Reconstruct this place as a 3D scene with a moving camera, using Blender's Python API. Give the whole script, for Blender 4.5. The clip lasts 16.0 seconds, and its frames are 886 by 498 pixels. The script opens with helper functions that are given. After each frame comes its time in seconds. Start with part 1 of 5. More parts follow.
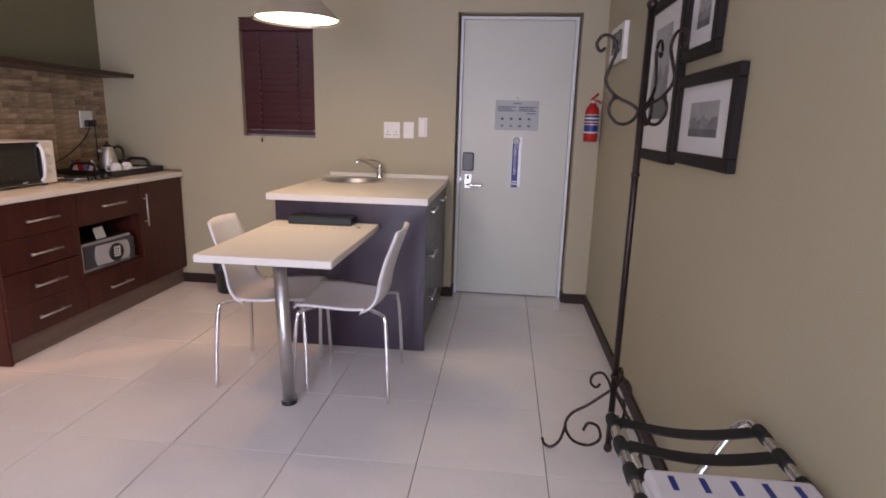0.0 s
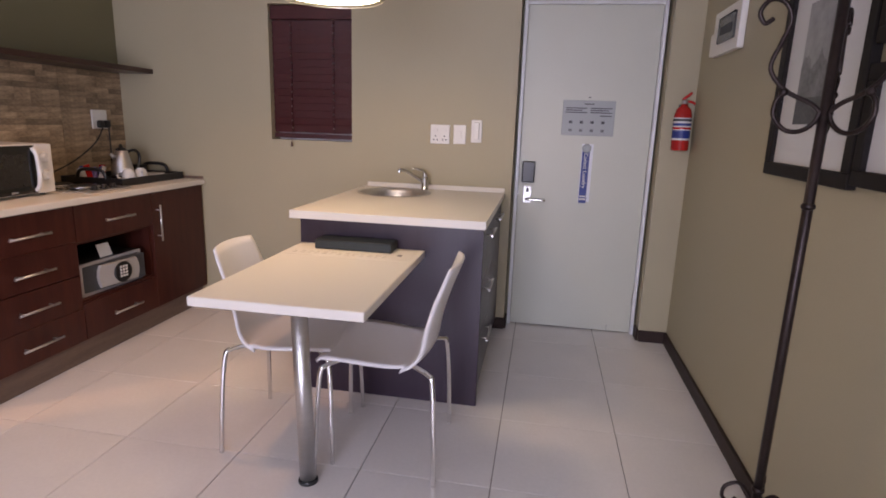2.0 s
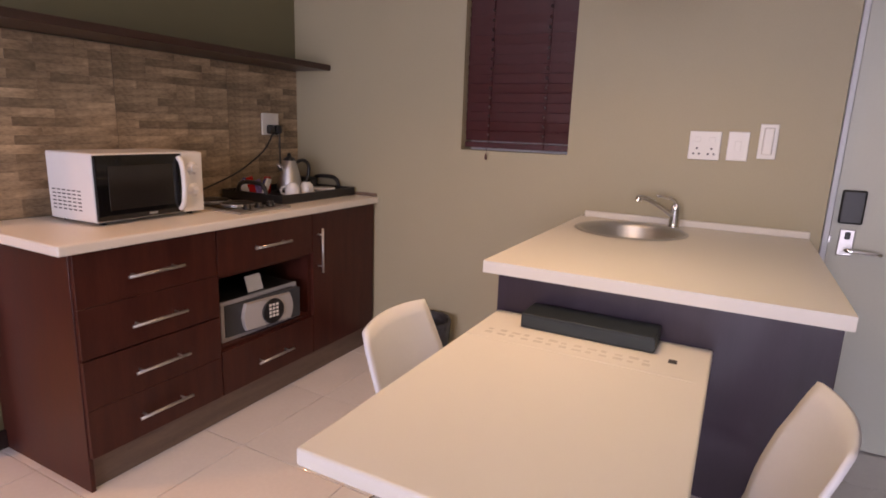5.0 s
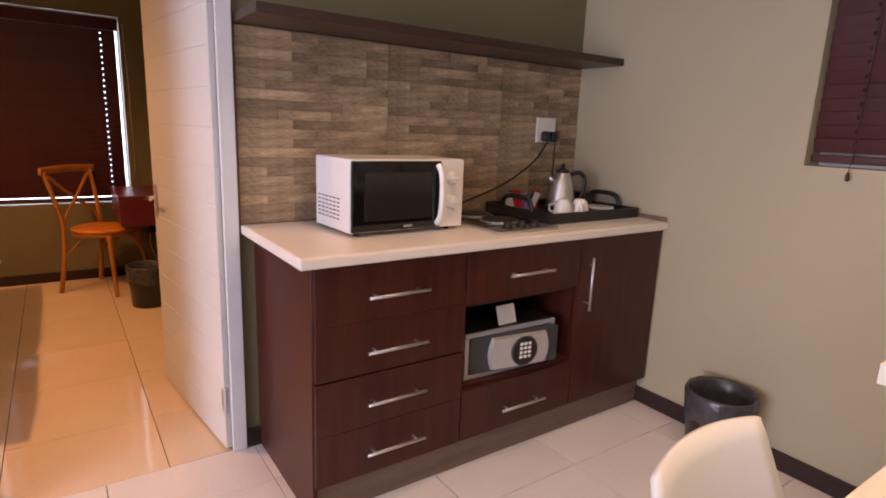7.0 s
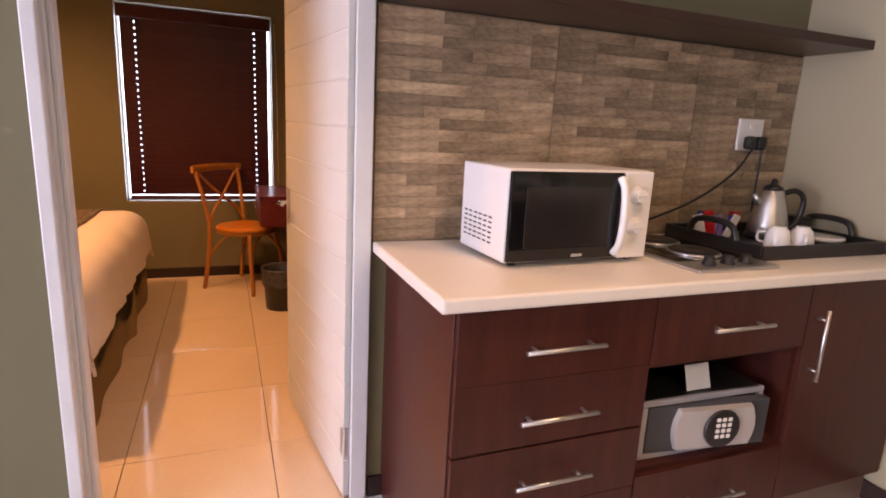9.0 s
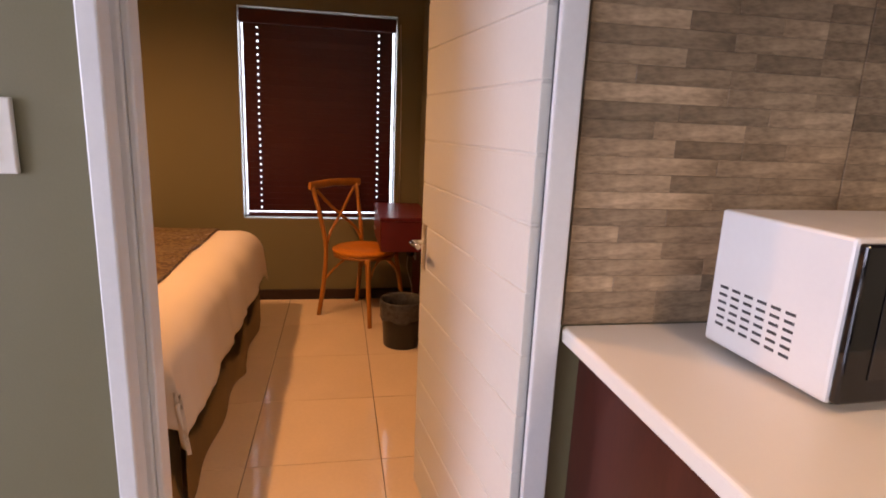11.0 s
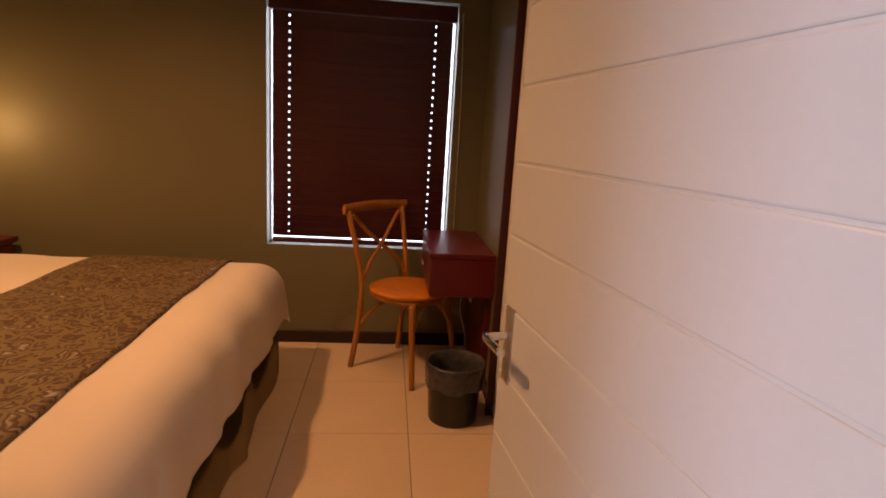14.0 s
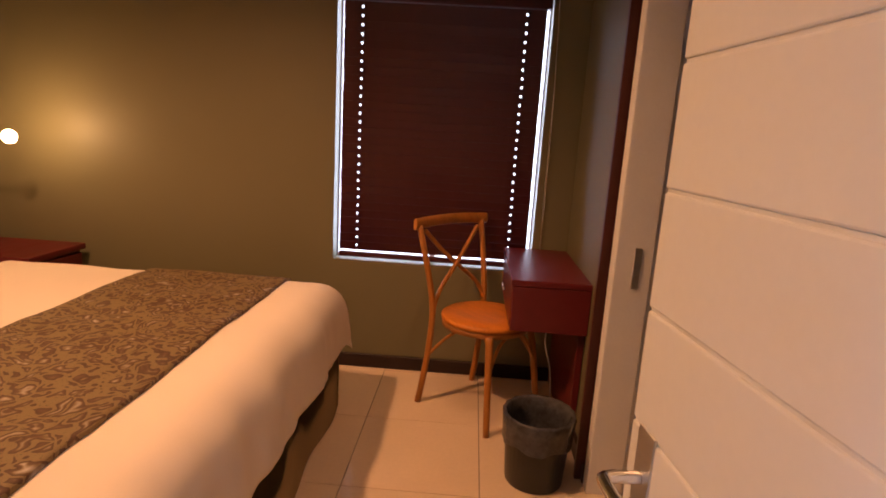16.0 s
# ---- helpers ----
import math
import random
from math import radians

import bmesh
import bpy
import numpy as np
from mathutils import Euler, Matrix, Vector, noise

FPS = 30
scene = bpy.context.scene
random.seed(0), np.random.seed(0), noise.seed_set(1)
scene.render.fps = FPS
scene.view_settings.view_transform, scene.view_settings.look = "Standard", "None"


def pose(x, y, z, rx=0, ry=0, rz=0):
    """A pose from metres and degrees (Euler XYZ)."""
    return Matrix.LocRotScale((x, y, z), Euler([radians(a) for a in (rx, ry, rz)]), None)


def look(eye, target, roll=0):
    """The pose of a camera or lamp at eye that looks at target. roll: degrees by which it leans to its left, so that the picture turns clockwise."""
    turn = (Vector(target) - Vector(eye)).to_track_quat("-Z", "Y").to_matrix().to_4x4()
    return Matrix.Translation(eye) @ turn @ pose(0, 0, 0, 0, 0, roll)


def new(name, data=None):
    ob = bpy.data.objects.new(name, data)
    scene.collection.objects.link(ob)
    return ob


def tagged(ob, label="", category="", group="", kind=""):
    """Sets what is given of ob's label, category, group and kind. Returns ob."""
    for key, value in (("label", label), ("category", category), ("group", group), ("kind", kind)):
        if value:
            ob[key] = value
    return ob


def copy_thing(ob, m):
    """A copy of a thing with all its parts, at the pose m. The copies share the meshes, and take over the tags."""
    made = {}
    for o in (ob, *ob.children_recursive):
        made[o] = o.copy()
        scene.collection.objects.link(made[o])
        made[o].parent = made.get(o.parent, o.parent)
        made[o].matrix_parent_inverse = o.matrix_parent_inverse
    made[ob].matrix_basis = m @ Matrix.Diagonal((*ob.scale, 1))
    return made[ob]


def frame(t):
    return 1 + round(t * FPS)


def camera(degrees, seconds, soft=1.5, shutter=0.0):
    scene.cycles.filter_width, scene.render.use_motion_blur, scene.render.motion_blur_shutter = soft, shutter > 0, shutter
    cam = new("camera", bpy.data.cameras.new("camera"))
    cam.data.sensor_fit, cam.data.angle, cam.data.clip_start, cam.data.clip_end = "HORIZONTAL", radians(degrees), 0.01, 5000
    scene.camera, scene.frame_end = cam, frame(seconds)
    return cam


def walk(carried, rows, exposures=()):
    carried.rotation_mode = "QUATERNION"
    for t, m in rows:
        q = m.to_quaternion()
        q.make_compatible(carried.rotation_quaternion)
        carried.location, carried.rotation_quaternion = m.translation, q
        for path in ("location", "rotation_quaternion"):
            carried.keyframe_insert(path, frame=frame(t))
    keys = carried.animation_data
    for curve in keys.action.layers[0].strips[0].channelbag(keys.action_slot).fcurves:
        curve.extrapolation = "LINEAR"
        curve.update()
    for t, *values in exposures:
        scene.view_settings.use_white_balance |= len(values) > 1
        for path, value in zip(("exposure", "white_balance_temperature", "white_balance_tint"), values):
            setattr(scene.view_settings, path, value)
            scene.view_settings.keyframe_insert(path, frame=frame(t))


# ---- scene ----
cam = camera(76.9, 16.0, 1.8)
PATH = [
    (0, (0.937, 1.836, 1.316), (0.737, 3.776, 0.875), 1.5),
    (0.5, (0.869, 1.979, 1.314), (0.606, 3.911, 0.871), 1.5),
    (1, (0.807, 2.114, 1.321), (0.513, 4.043, 0.88), 1.7),
    (1.5, (0.779, 2.262, 1.314), (0.471, 4.189, 0.875), 1.8),
    (2, (0.763, 2.436, 1.32), (0.431, 4.359, 0.882), 1.9),
    (2.5, (0.682, 2.603, 1.307), (0.3, 4.516, 0.869), 1.9),
    (3, (0.572, 2.76, 1.317), (0.122, 4.659, 0.88), 2.0),
    (5.5, (0.181, 3.508, 1.282), (-0.920, 5.122, 0.858), 2.3),
    (6, (0.085, 3.655, 1.290), (-1.226, 5.093, 0.850), 2.5),
    (6.5, (-0.005, 3.70, 1.285), (-1.49, 4.959, 0.842), 2.6),
    (7, (-0.084, 3.727, 1.262), (-1.688, 4.845, 0.841), 2.3),
    (7.5, (-0.184, 3.738, 1.252), (-1.843, 4.773, 0.831), 2.5),
    (8, (-0.279, 3.778, 1.254), (-1.981, 4.739, 0.831), 2.6),
    (8.5, (-0.388, 3.827, 1.258), (-2.143, 4.687, 0.834), 2.8),
    (9, (-0.499, 3.842, 1.249), (-2.314, 4.564, 0.82), 2.9),
    (9.5, (-0.625, 3.816, 1.255), (-2.485, 4.414, 0.825), 3.0),
    (12, (-1.415, 3.808, 1.289), (-3.344, 4.116, 0.862), 2.6),
    (12.5, (-1.513, 3.783, 1.288), (-3.446, 4.079, 0.872), 3.1),
    (13, (-1.631, 3.823, 1.275), (-3.571, 4.093, 0.870), 3.0),
    (13.5, (-1.756, 3.852, 1.28), (-3.7, 4.095, 0.878), 3.3),
    (14, (-1.895, 3.848, 1.277), (-3.843, 4.054, 0.875), 3.5),
    (14.5, (-2.012, 3.819, 1.285), (-3.962, 4.01, 0.885), 3.3),
    (15, (-2.114, 3.836, 1.272), (-4.067, 4.006, 0.873), 3.4),
    (15.5, (-2.221, 3.86, 1.285), (-4.178, 3.957, 0.884), 3.5),
    (16, (-2.301, 3.871, 1.282), (-4.257, 3.785, 0.873), 3.5),
]
EXPOSURE = [(0, 0.26, 6450, 18), (3, 0.27, 6600, 19), (5.5, 0.22, 6900, 23), (7.5, 0.69, 6700, 21), (9.5, 0.86, 6700, 20), (12, 0.33, 6450, 15), (13.5, 0.20, 6550, 16), (14, 0.18, 6500, 18), (14.5, 0.32, 6450, 20), (15.5, 0.66, 6150, 21), (16, 0.68, 6050, 22)]
walk(cam, [(t, look(eye, target, roll)) for t, eye, target, roll in PATH], EXPOSURE)

# world, daylight and lamps
SUN_EL, SUN_ROT = radians(38), radians(180)
world = bpy.data.worlds.new("sky")
scene.world = world
world.use_nodes = True
wn = world.node_tree
sky = wn.nodes.new("ShaderNodeTexSky")
sky.sky_type, sky.sun_disc, sky.sun_elevation, sky.sun_rotation = "NISHITA", False, SUN_EL, SUN_ROT
wn.links.new(sky.outputs[0], wn.nodes["Background"].inputs[0])
wn.nodes["Background"].inputs[1].default_value = 0.12


def lamp(name, kind, place, energy, color, target=None, **more):
    data = bpy.data.lights.new(name, kind)
    data.energy, data.color = energy, color
    for key, value in more.items():
        if key == "size":
            data.size = value
        elif key == "size_y":
            data.shape, data.size_y = "RECTANGLE", value
        elif key == "radius":
            data.shadow_soft_size = value
        elif key == "spread":
            data.spread = value
        elif key == "spot":
            data.spot_size, data.spot_blend = value
    ob = new(name, data)
    ob.matrix_world = look(place, target) if target else Matrix.Translation(place)
    return ob


DAY = (0.75, 0.77, 1.0)
WARM = (1.0, 0.58, 0.20)
AMBER = (1.0, 0.47, 0.175)
lamp("daylight_patio_door", "AREA", (0.1, -1.12, 1.15), 138, DAY, (-0.5, 3.0, 0.35), size=2.4, size_y=2.1)
lamp("pendant_bulb_light", "SPOT", (-0.11, 4.68, 1.782), 9, WARM, (-0.11, 4.68, 0), radius=0.12, spot=(radians(172), 0.3))
# assumed source out of view, added to warm the kitchen floor and worktop
lamp("assumed_kitchen_light", "SPOT", (-1.02, 4.72, 2.585), 40, (1.0, 0.54, 0.24), (-1.02, 4.72, 0), radius=0.05, spot=(radians(98), 1.0))
lamp("bedroom_ceiling_light_a", "SPOT", (-3.95, 3.78, 2.56), 30, AMBER, (-4.05, 3.70, 0), radius=0.03, spot=(radians(92), 0.8))
lamp("bedroom_ceiling_light_b", "SPOT", (-3.45, 2.45, 2.56), 122, AMBER, (-3.4, 2.65, 0), radius=0.05, spot=(radians(142), 0.7))
lamp("bedside_bulb_light", "POINT", (-4.86, 1.686, 1.185), 5.5, (1.0, 0.52, 0.17), radius=0.03)
lamp("bedroom_window_daylight", "AREA", (-5.42, 3.62, 1.28), 6, DAY, (-3.0, 3.6, 1.0), size=1.0, size_y=1.3)


# ---- materials ----
def mat(name, color, rough=0.5, metal=0.0, vary=0.12, scale=6.0, fine=90.0, bump=0.0, random_vary=0.0, spec=0.5,
        stretch=(1, 1, 1), second=None, trans=0.0, emit=None, coat=0.0):
    m = bpy.data.materials.new(name)
    m.use_nodes = True
    n, l = m.node_tree.nodes, m.node_tree.links
    b = n["Principled BSDF"]
    b.inputs["Roughness"].default_value, b.inputs["Metallic"].default_value = rough, metal
    b.inputs["Specular IOR Level"].default_value = spec
    b.inputs["Transmission Weight"].default_value = trans
    b.inputs["Coat Weight"].default_value = coat
    if emit:
        b.inputs["Emission Color"].default_value = (*emit[:3], 1)
        b.inputs["Emission Strength"].default_value = emit[3]
    tc = n.new("ShaderNodeTexCoord")
    mp = n.new("ShaderNodeMapping")
    mp.inputs["Scale"].default_value = stretch
    l.new(tc.outputs["Object"], mp.inputs[0])
    n1, n2 = n.new("ShaderNodeTexNoise"), n.new("ShaderNodeTexNoise")
    n1.inputs["Scale"].default_value, n2.inputs["Scale"].default_value = scale, fine
    n1.inputs["Detail"].default_value = 5
    n2.inputs["Detail"].default_value = 3
    l.new(mp.outputs[0], n1.inputs[0]), l.new(mp.outputs[0], n2.inputs[0])
    add = n.new("ShaderNodeMath")
    add.operation = "MULTIPLY_ADD"
    add.inputs[1].default_value = 0.65
    l.new(n1.outputs[0], add.inputs[0])
    half = n.new("ShaderNodeMath")
    half.operation = "MULTIPLY"
    half.inputs[1].default_value = 0.35
    l.new(n2.outputs[0], half.inputs[0]), l.new(half.outputs[0], add.inputs[2])
    ramp = n.new("ShaderNodeValToRGB")
    dark = [c * (1 - vary) for c in color]
    light = [min(1, c * (1 + vary)) for c in (second or color)]
    ramp.color_ramp.elements[0].color, ramp.color_ramp.elements[1].color = (*dark, 1), (*light, 1)
    ramp.color_ramp.elements[0].position, ramp.color_ramp.elements[1].position = 0.32, 0.68
    l.new(add.outputs[0], ramp.inputs[0])
    out = ramp.outputs[0]
    if random_vary:
        info, hsv, mm = n.new("ShaderNodeObjectInfo"), n.new("ShaderNodeHueSaturation"), n.new("ShaderNodeMapRange")
        mm.inputs[3].default_value, mm.inputs[4].default_value = 1 - random_vary, 1 + random_vary
        l.new(info.outputs["Random"], mm.inputs[0]), l.new(mm.outputs[0], hsv.inputs["Value"])
        l.new(out, hsv.inputs["Color"])
        out = hsv.outputs[0]
    l.new(out, b.inputs["Base Color"])
    if bump:
        bp = n.new("ShaderNodeBump")
        bp.inputs["Strength"].default_value, bp.inputs["Distance"].default_value = bump, 0.004
        l.new(add.outputs[0], bp.inputs["Height"]), l.new(bp.outputs[0], b.inputs["Normal"])
    rr = n.new("ShaderNodeMapRange")
    rr.inputs[3].default_value, rr.inputs[4].default_value = max(0.02, rough * 0.85), min(1, rough * 1.15)
    l.new(n1.outputs[0], rr.inputs[0]), l.new(rr.outputs[0], b.inputs["Roughness"])
    return m


M_beige = mat("beige_wall_paint", (0.41, 0.365, 0.245), 0.55, vary=0.04, scale=1.5, fine=220, bump=0.12)
M_olive = mat("olive_wall_paint", (0.17, 0.155, 0.085), 0.5, vary=0.05, scale=1.5, fine=220, bump=0.12)
M_ceil = mat("white_ceiling_paint", (0.78, 0.77, 0.74), 0.7, vary=0.03)
M_tile = mat("glossy_cream_porcelain", (0.80, 0.77, 0.75), 0.06, vary=0.05, scale=3, fine=60, random_vary=0.025, bump=0.01)
# bedroom copy of the cream tile, amber lamplight put into its colour
M_tile_amber_lit = mat("amber_lit_cream_porcelain", (0.74, 0.60, 0.44), 0.08, vary=0.05, scale=3, fine=60, random_vary=0.03, bump=0.01)
M_grout = mat("dark_grey_grout", (0.16, 0.14, 0.12), 0.8)
M_skirt = mat("dark_brown_skirting", (0.034, 0.020, 0.017), 0.5, vary=0.25, stretch=(1, 1, 6), spec=0.25)
M_white = mat("white_door_paint", (0.64, 0.65, 0.62), 0.38, vary=0.03, scale=2, bump=0.05)
M_entry = mat("pale_grey_white_door_paint", (0.54, 0.55, 0.475), 0.4, vary=0.03, scale=2, bump=0.05)
M_frame = mat("white_gloss_frame_paint", (0.72, 0.73, 0.74), 0.37, vary=0.04, bump=0.05)
M_top = mat("white_postformed_worktop", (0.76, 0.72, 0.65), 0.36, vary=0.012, scale=2.5, fine=200)
M_wood = mat("mahogany_melamine", (0.050, 0.012, 0.009), 0.37, spec=0.3, vary=0.14, scale=5, fine=60, stretch=(6, 6, 0.7), second=(0.065, 0.018, 0.012))
M_dark = mat("dark_wenge_melamine", (0.034, 0.021, 0.034), 0.32, spec=0.4, vary=0.15, scale=5, fine=60, stretch=(6, 6, 0.7))
M_shelf = mat("dark_brown_shelf_laminate", (0.045, 0.022, 0.016), 0.35, vary=0.3, scale=5, fine=60, stretch=(6, 0.6, 6))
M_plinth = mat("brown_wood_plinth", (0.17, 0.115, 0.085), 0.45, vary=0.3, scale=4, fine=70, stretch=(6, 0.5, 6))
M_blind = mat("red_mahogany_blind_slat", (0.056, 0.009, 0.010), 0.38, vary=0.18, scale=4, stretch=(4, 0.6, 4))
M_red = mat("red_stained_wood", (0.11, 0.008, 0.009), 0.36, vary=0.12, scale=4, stretch=(1, 5, 5))
M_steel = mat("brushed_steel", (0.60, 0.59, 0.58), 0.38, 1.0, vary=0.06, stretch=(1, 1, 12))
M_chrome = mat("polished_chrome", (0.78, 0.78, 0.78), 0.08, 1.0, vary=0.02)
M_shell = mat("white_moulded_plastic", (0.76, 0.74, 0.74), 0.37, vary=0.02)
M_black = mat("black_plastic", (0.012, 0.012, 0.013), 0.35, vary=0.1)
M_blackm = mat("matt_black_strap", (0.010, 0.010, 0.010), 0.75, vary=0.2, fine=400, bump=0.2)
M_glassblk = mat("black_oven_glass", (0.006, 0.006, 0.007), 0.06, vary=0.05)
M_mwwhite = mat("white_enamel", (0.76, 0.76, 0.75), 0.22, vary=0.02)
M_iron = mat("bronzed_wrought_iron", (0.030, 0.020, 0.018), 0.38, 0.6, vary=0.35, scale=18, bump=0.3)
M_pend = mat("brushed_aluminium_shade", (0.55, 0.50, 0.42), 0.38, 0.9, vary=0.06)
M_glow = mat("lit_opal_diffuser", (0.9, 0.9, 0.85), 0.5, emit=(1.0, 0.86, 0.60, 9.0))
M_bulb = mat("lit_lamp_bulb", (0.9, 0.9, 0.8), 0.5, emit=(1.0, 0.66, 0.30, 25.0))
M_outside = mat("overcast_daylight", (0.8, 0.85, 0.9), 1.0, emit=(0.78, 0.88, 1.0, 2.6))
M_redpaint = mat("red_extinguisher_enamel", (0.42, 0.016, 0.014), 0.22, vary=0.05)
M_blue = mat("navy_print", (0.012, 0.03, 0.20), 0.45, vary=0.08)
M_ink = mat("dark_print", (0.05, 0.05, 0.055), 0.6)
M_paper = mat("white_paper", (0.72, 0.71, 0.69), 0.6, vary=0.03)
M_plaque = mat("silver_plaque", (0.34, 0.36, 0.36), 0.4, 0.0, vary=0.04)
M_clear = mat("clear_perspex", (0.75, 0.77, 0.82), 0.12, vary=0.02)
M_switch = mat("white_switch_plastic", (0.76, 0.74, 0.69), 0.35, vary=0.02)
M_pframe = mat("black_brown_picture_frame", (0.012, 0.009, 0.008), 0.6, vary=0.3, stretch=(5, 1, 1), spec=0.2)
M_mount = mat("white_picture_mount", (0.66, 0.66, 0.65), 0.45, vary=0.02)
M_sky = mat("photo_pale_grey", (0.30, 0.30, 0.30), 0.4, vary=0.35, scale=5, fine=30)
M_mid = mat("photo_mid_grey", (0.16, 0.16, 0.16), 0.4, vary=0.5, scale=14, fine=60)
M_deep = mat("photo_dark_grey", (0.06, 0.06, 0.06), 0.4, vary=0.6, scale=20, fine=80)
M_cloth = mat("cream_duvet_cotton", (0.74, 0.66, 0.58), 0.85, vary=0.03, scale=3, fine=300, bump=0.15)
M_valance = mat("brown_bed_skirt_fabric", (0.16, 0.105, 0.045), 0.85, vary=0.15, fine=300, bump=0.2)
M_chair = mat("honey_beech_varnish", (0.38, 0.15, 0.022), 0.38, vary=0.25, scale=6, fine=50, stretch=(3, 3, 0.8))
M_cseat = mat("honey_veneer_seat", (0.56, 0.19, 0.018), 0.38, vary=0.2, scale=5, fine=40, stretch=(1, 5, 1), spec=0.2)
M_bag = mat("grey_bin_liner", (0.055, 0.055, 0.062), 0.24, vary=0.4, scale=30, bump=0.8)
M_towel = mat("white_striped_towel", (0.62, 0.60, 0.60), 0.9, vary=0.05, fine=350, bump=0.4)
M_leather = mat("teal_black_folder", (0.012, 0.018, 0.020), 0.45, vary=0.15, bump=0.1)
M_stone = mat("split_travertine_strip", (0.20, 0.135, 0.078), 0.5, vary=0.42, scale=12, fine=85, bump=0.5, random_vary=0.36,
              stretch=(1, 0.6, 2), second=(0.33, 0.245, 0.155))
M_sgrout = mat("tan_stone_grout", (0.22, 0.17, 0.12), 0.8)
M_lilac = mat("lilac_sachet", (0.22, 0.16, 0.42), 0.4)
M_runner = mat("paisley_bed_runner", (0.16, 0.105, 0.045), 0.7, vary=0.1, scale=6, fine=200, bump=0.2)
# woven swirl pattern of the runner
rt = M_runner.node_tree
rb = rt.nodes["Principled BSDF"]
tco, warp, wav, rmp = (rt.nodes.new("ShaderNodeTexCoord"), rt.nodes.new("ShaderNodeTexNoise"), rt.nodes.new("ShaderNodeTexVoronoi"), rt.nodes.new("ShaderNodeValToRGB"))
mx = rt.nodes.new("ShaderNodeMix")
mx.data_type, mx.inputs[0].default_value = "VECTOR", 0.22
warp.inputs["Scale"].default_value, warp.inputs["Detail"].default_value = 9, 2
wav.feature, wav.inputs["Scale"].default_value = "DISTANCE_TO_EDGE", 21
rt.links.new(tco.outputs["Object"], warp.inputs[0])
rt.links.new(tco.outputs["Object"], mx.inputs[4]), rt.links.new(warp.outputs["Color"], mx.inputs[5])
rt.links.new(mx.outputs[1], wav.inputs[0])
for pos, col in ((0.0, (0.18, 0.13, 0.055, 1)), (0.10, (0.17, 0.12, 0.05, 1)), (0.13, (0.05, 0.022, 0.012, 1)), (0.27, (0.095, 0.05, 0.024, 1)), (0.31, (0.15, 0.105, 0.046, 1)), (1.0, (0.13, 0.09, 0.04, 1))):
    e = rmp.color_ramp.elements.new(pos)
    e.color = col
rt.links.new(wav.outputs["Distance"], rmp.inputs[0]), rt.links.new(rmp.outputs[0], rb.inputs["Base Color"])


# ---- mesh helpers ----
def bx(bm, x0, x1, y0, y1, z0, z1, bevel=0.0, seg=1, m=None):
    r = bmesh.ops.create_cube(bm, size=1.0)
    mt = Matrix.Translation(((x0 + x1) / 2, (y0 + y1) / 2, (z0 + z1) / 2)) @ Matrix.Diagonal((abs(x1 - x0), abs(y1 - y0), abs(z1 - z0), 1))
    bmesh.ops.transform(bm, matrix=mt if m is None else m @ mt, verts=r["verts"])
    if bevel:
        edges = list({e for v in r["verts"] for e in v.link_edges})
        bmesh.ops.bevel(bm, geom=edges, offset=bevel, segments=seg, affect="EDGES", profile=0.5)
    return bm


def nb():
    return bmesh.new()


def tube(bm, pts, r, n=10, taper=None):
    """A round bar swept along points."""
    pts = [Vector(p) for p in pts]
    rings, up = [], Vector((0.13, 0.21, 0.97))
    for i, p in enumerate(pts):
        d = (pts[min(i + 1, len(pts) - 1)] - pts[max(i - 1, 0)]).normalized()
        a = d.cross(up)
        if a.length < 1e-3:
            a = d.cross(Vector((1, 0, 0)))
        a.normalize()
        b = d.cross(a)
        rad = r if taper is None else r + (taper - r) * i / (len(pts) - 1)
        rings.append([bm.verts.new(p + a * (rad * math.cos(2 * math.pi * k / n)) + b * (rad * math.sin(2 * math.pi * k / n))) for k in range(n)])
    for s, t in zip(rings, rings[1:]):
        for k in range(n):
            f = bm.faces.new((s[k], s[(k + 1) % n], t[(k + 1) % n], t[k]))
            f.smooth = True
    bm.faces.new(rings[0][::-1]), bm.faces.new(rings[-1])
    return bm


def lathe(bm, prof, n=32, at=(0, 0, 0), cap=True):
    rings = []
    for r, z in prof:
        rings.append([bm.verts.new((at[0] + r * math.cos(2 * math.pi * k / n), at[1] + r * math.sin(2 * math.pi * k / n), at[2] + z)) for k in range(n)])
    for s, t in zip(rings, rings[1:]):
        for k in range(n):
            f = bm.faces.new((s[k], s[(k + 1) % n], t[(k + 1) % n], t[k]))
            f.smooth = True
    if cap:
        bm.faces.new(rings[0][::-1]), bm.faces.new(rings[-1])
    return bm


def bez(p0, p1, p2, p3, n=10):
    p0, p1, p2, p3 = map(Vector, (p0, p1, p2, p3))
    return [(1 - t) ** 3 * p0 + 3 * (1 - t) ** 2 * t * p1 + 3 * (1 - t) * t * t * p2 + t ** 3 * p3 for t in (i / n for i in range(n + 1))]


def smooth_path(pts, n=6):
    """A rounded line through the points."""
    pts = [Vector(p) for p in pts]
    out = []
    for i in range(len(pts) - 1):
        a, b, c, d = pts[max(i - 1, 0)], pts[i], pts[i + 1], pts[min(i + 2, len(pts) - 1)]
        for k in range(n):
            t = k / n
            out.append(0.5 * (2 * b + (c - a) * t + (2 * a - 5 * b + 4 * c - d) * t * t + (3 * b - a - 3 * c + d) * t ** 3))
    return out + [pts[-1]]


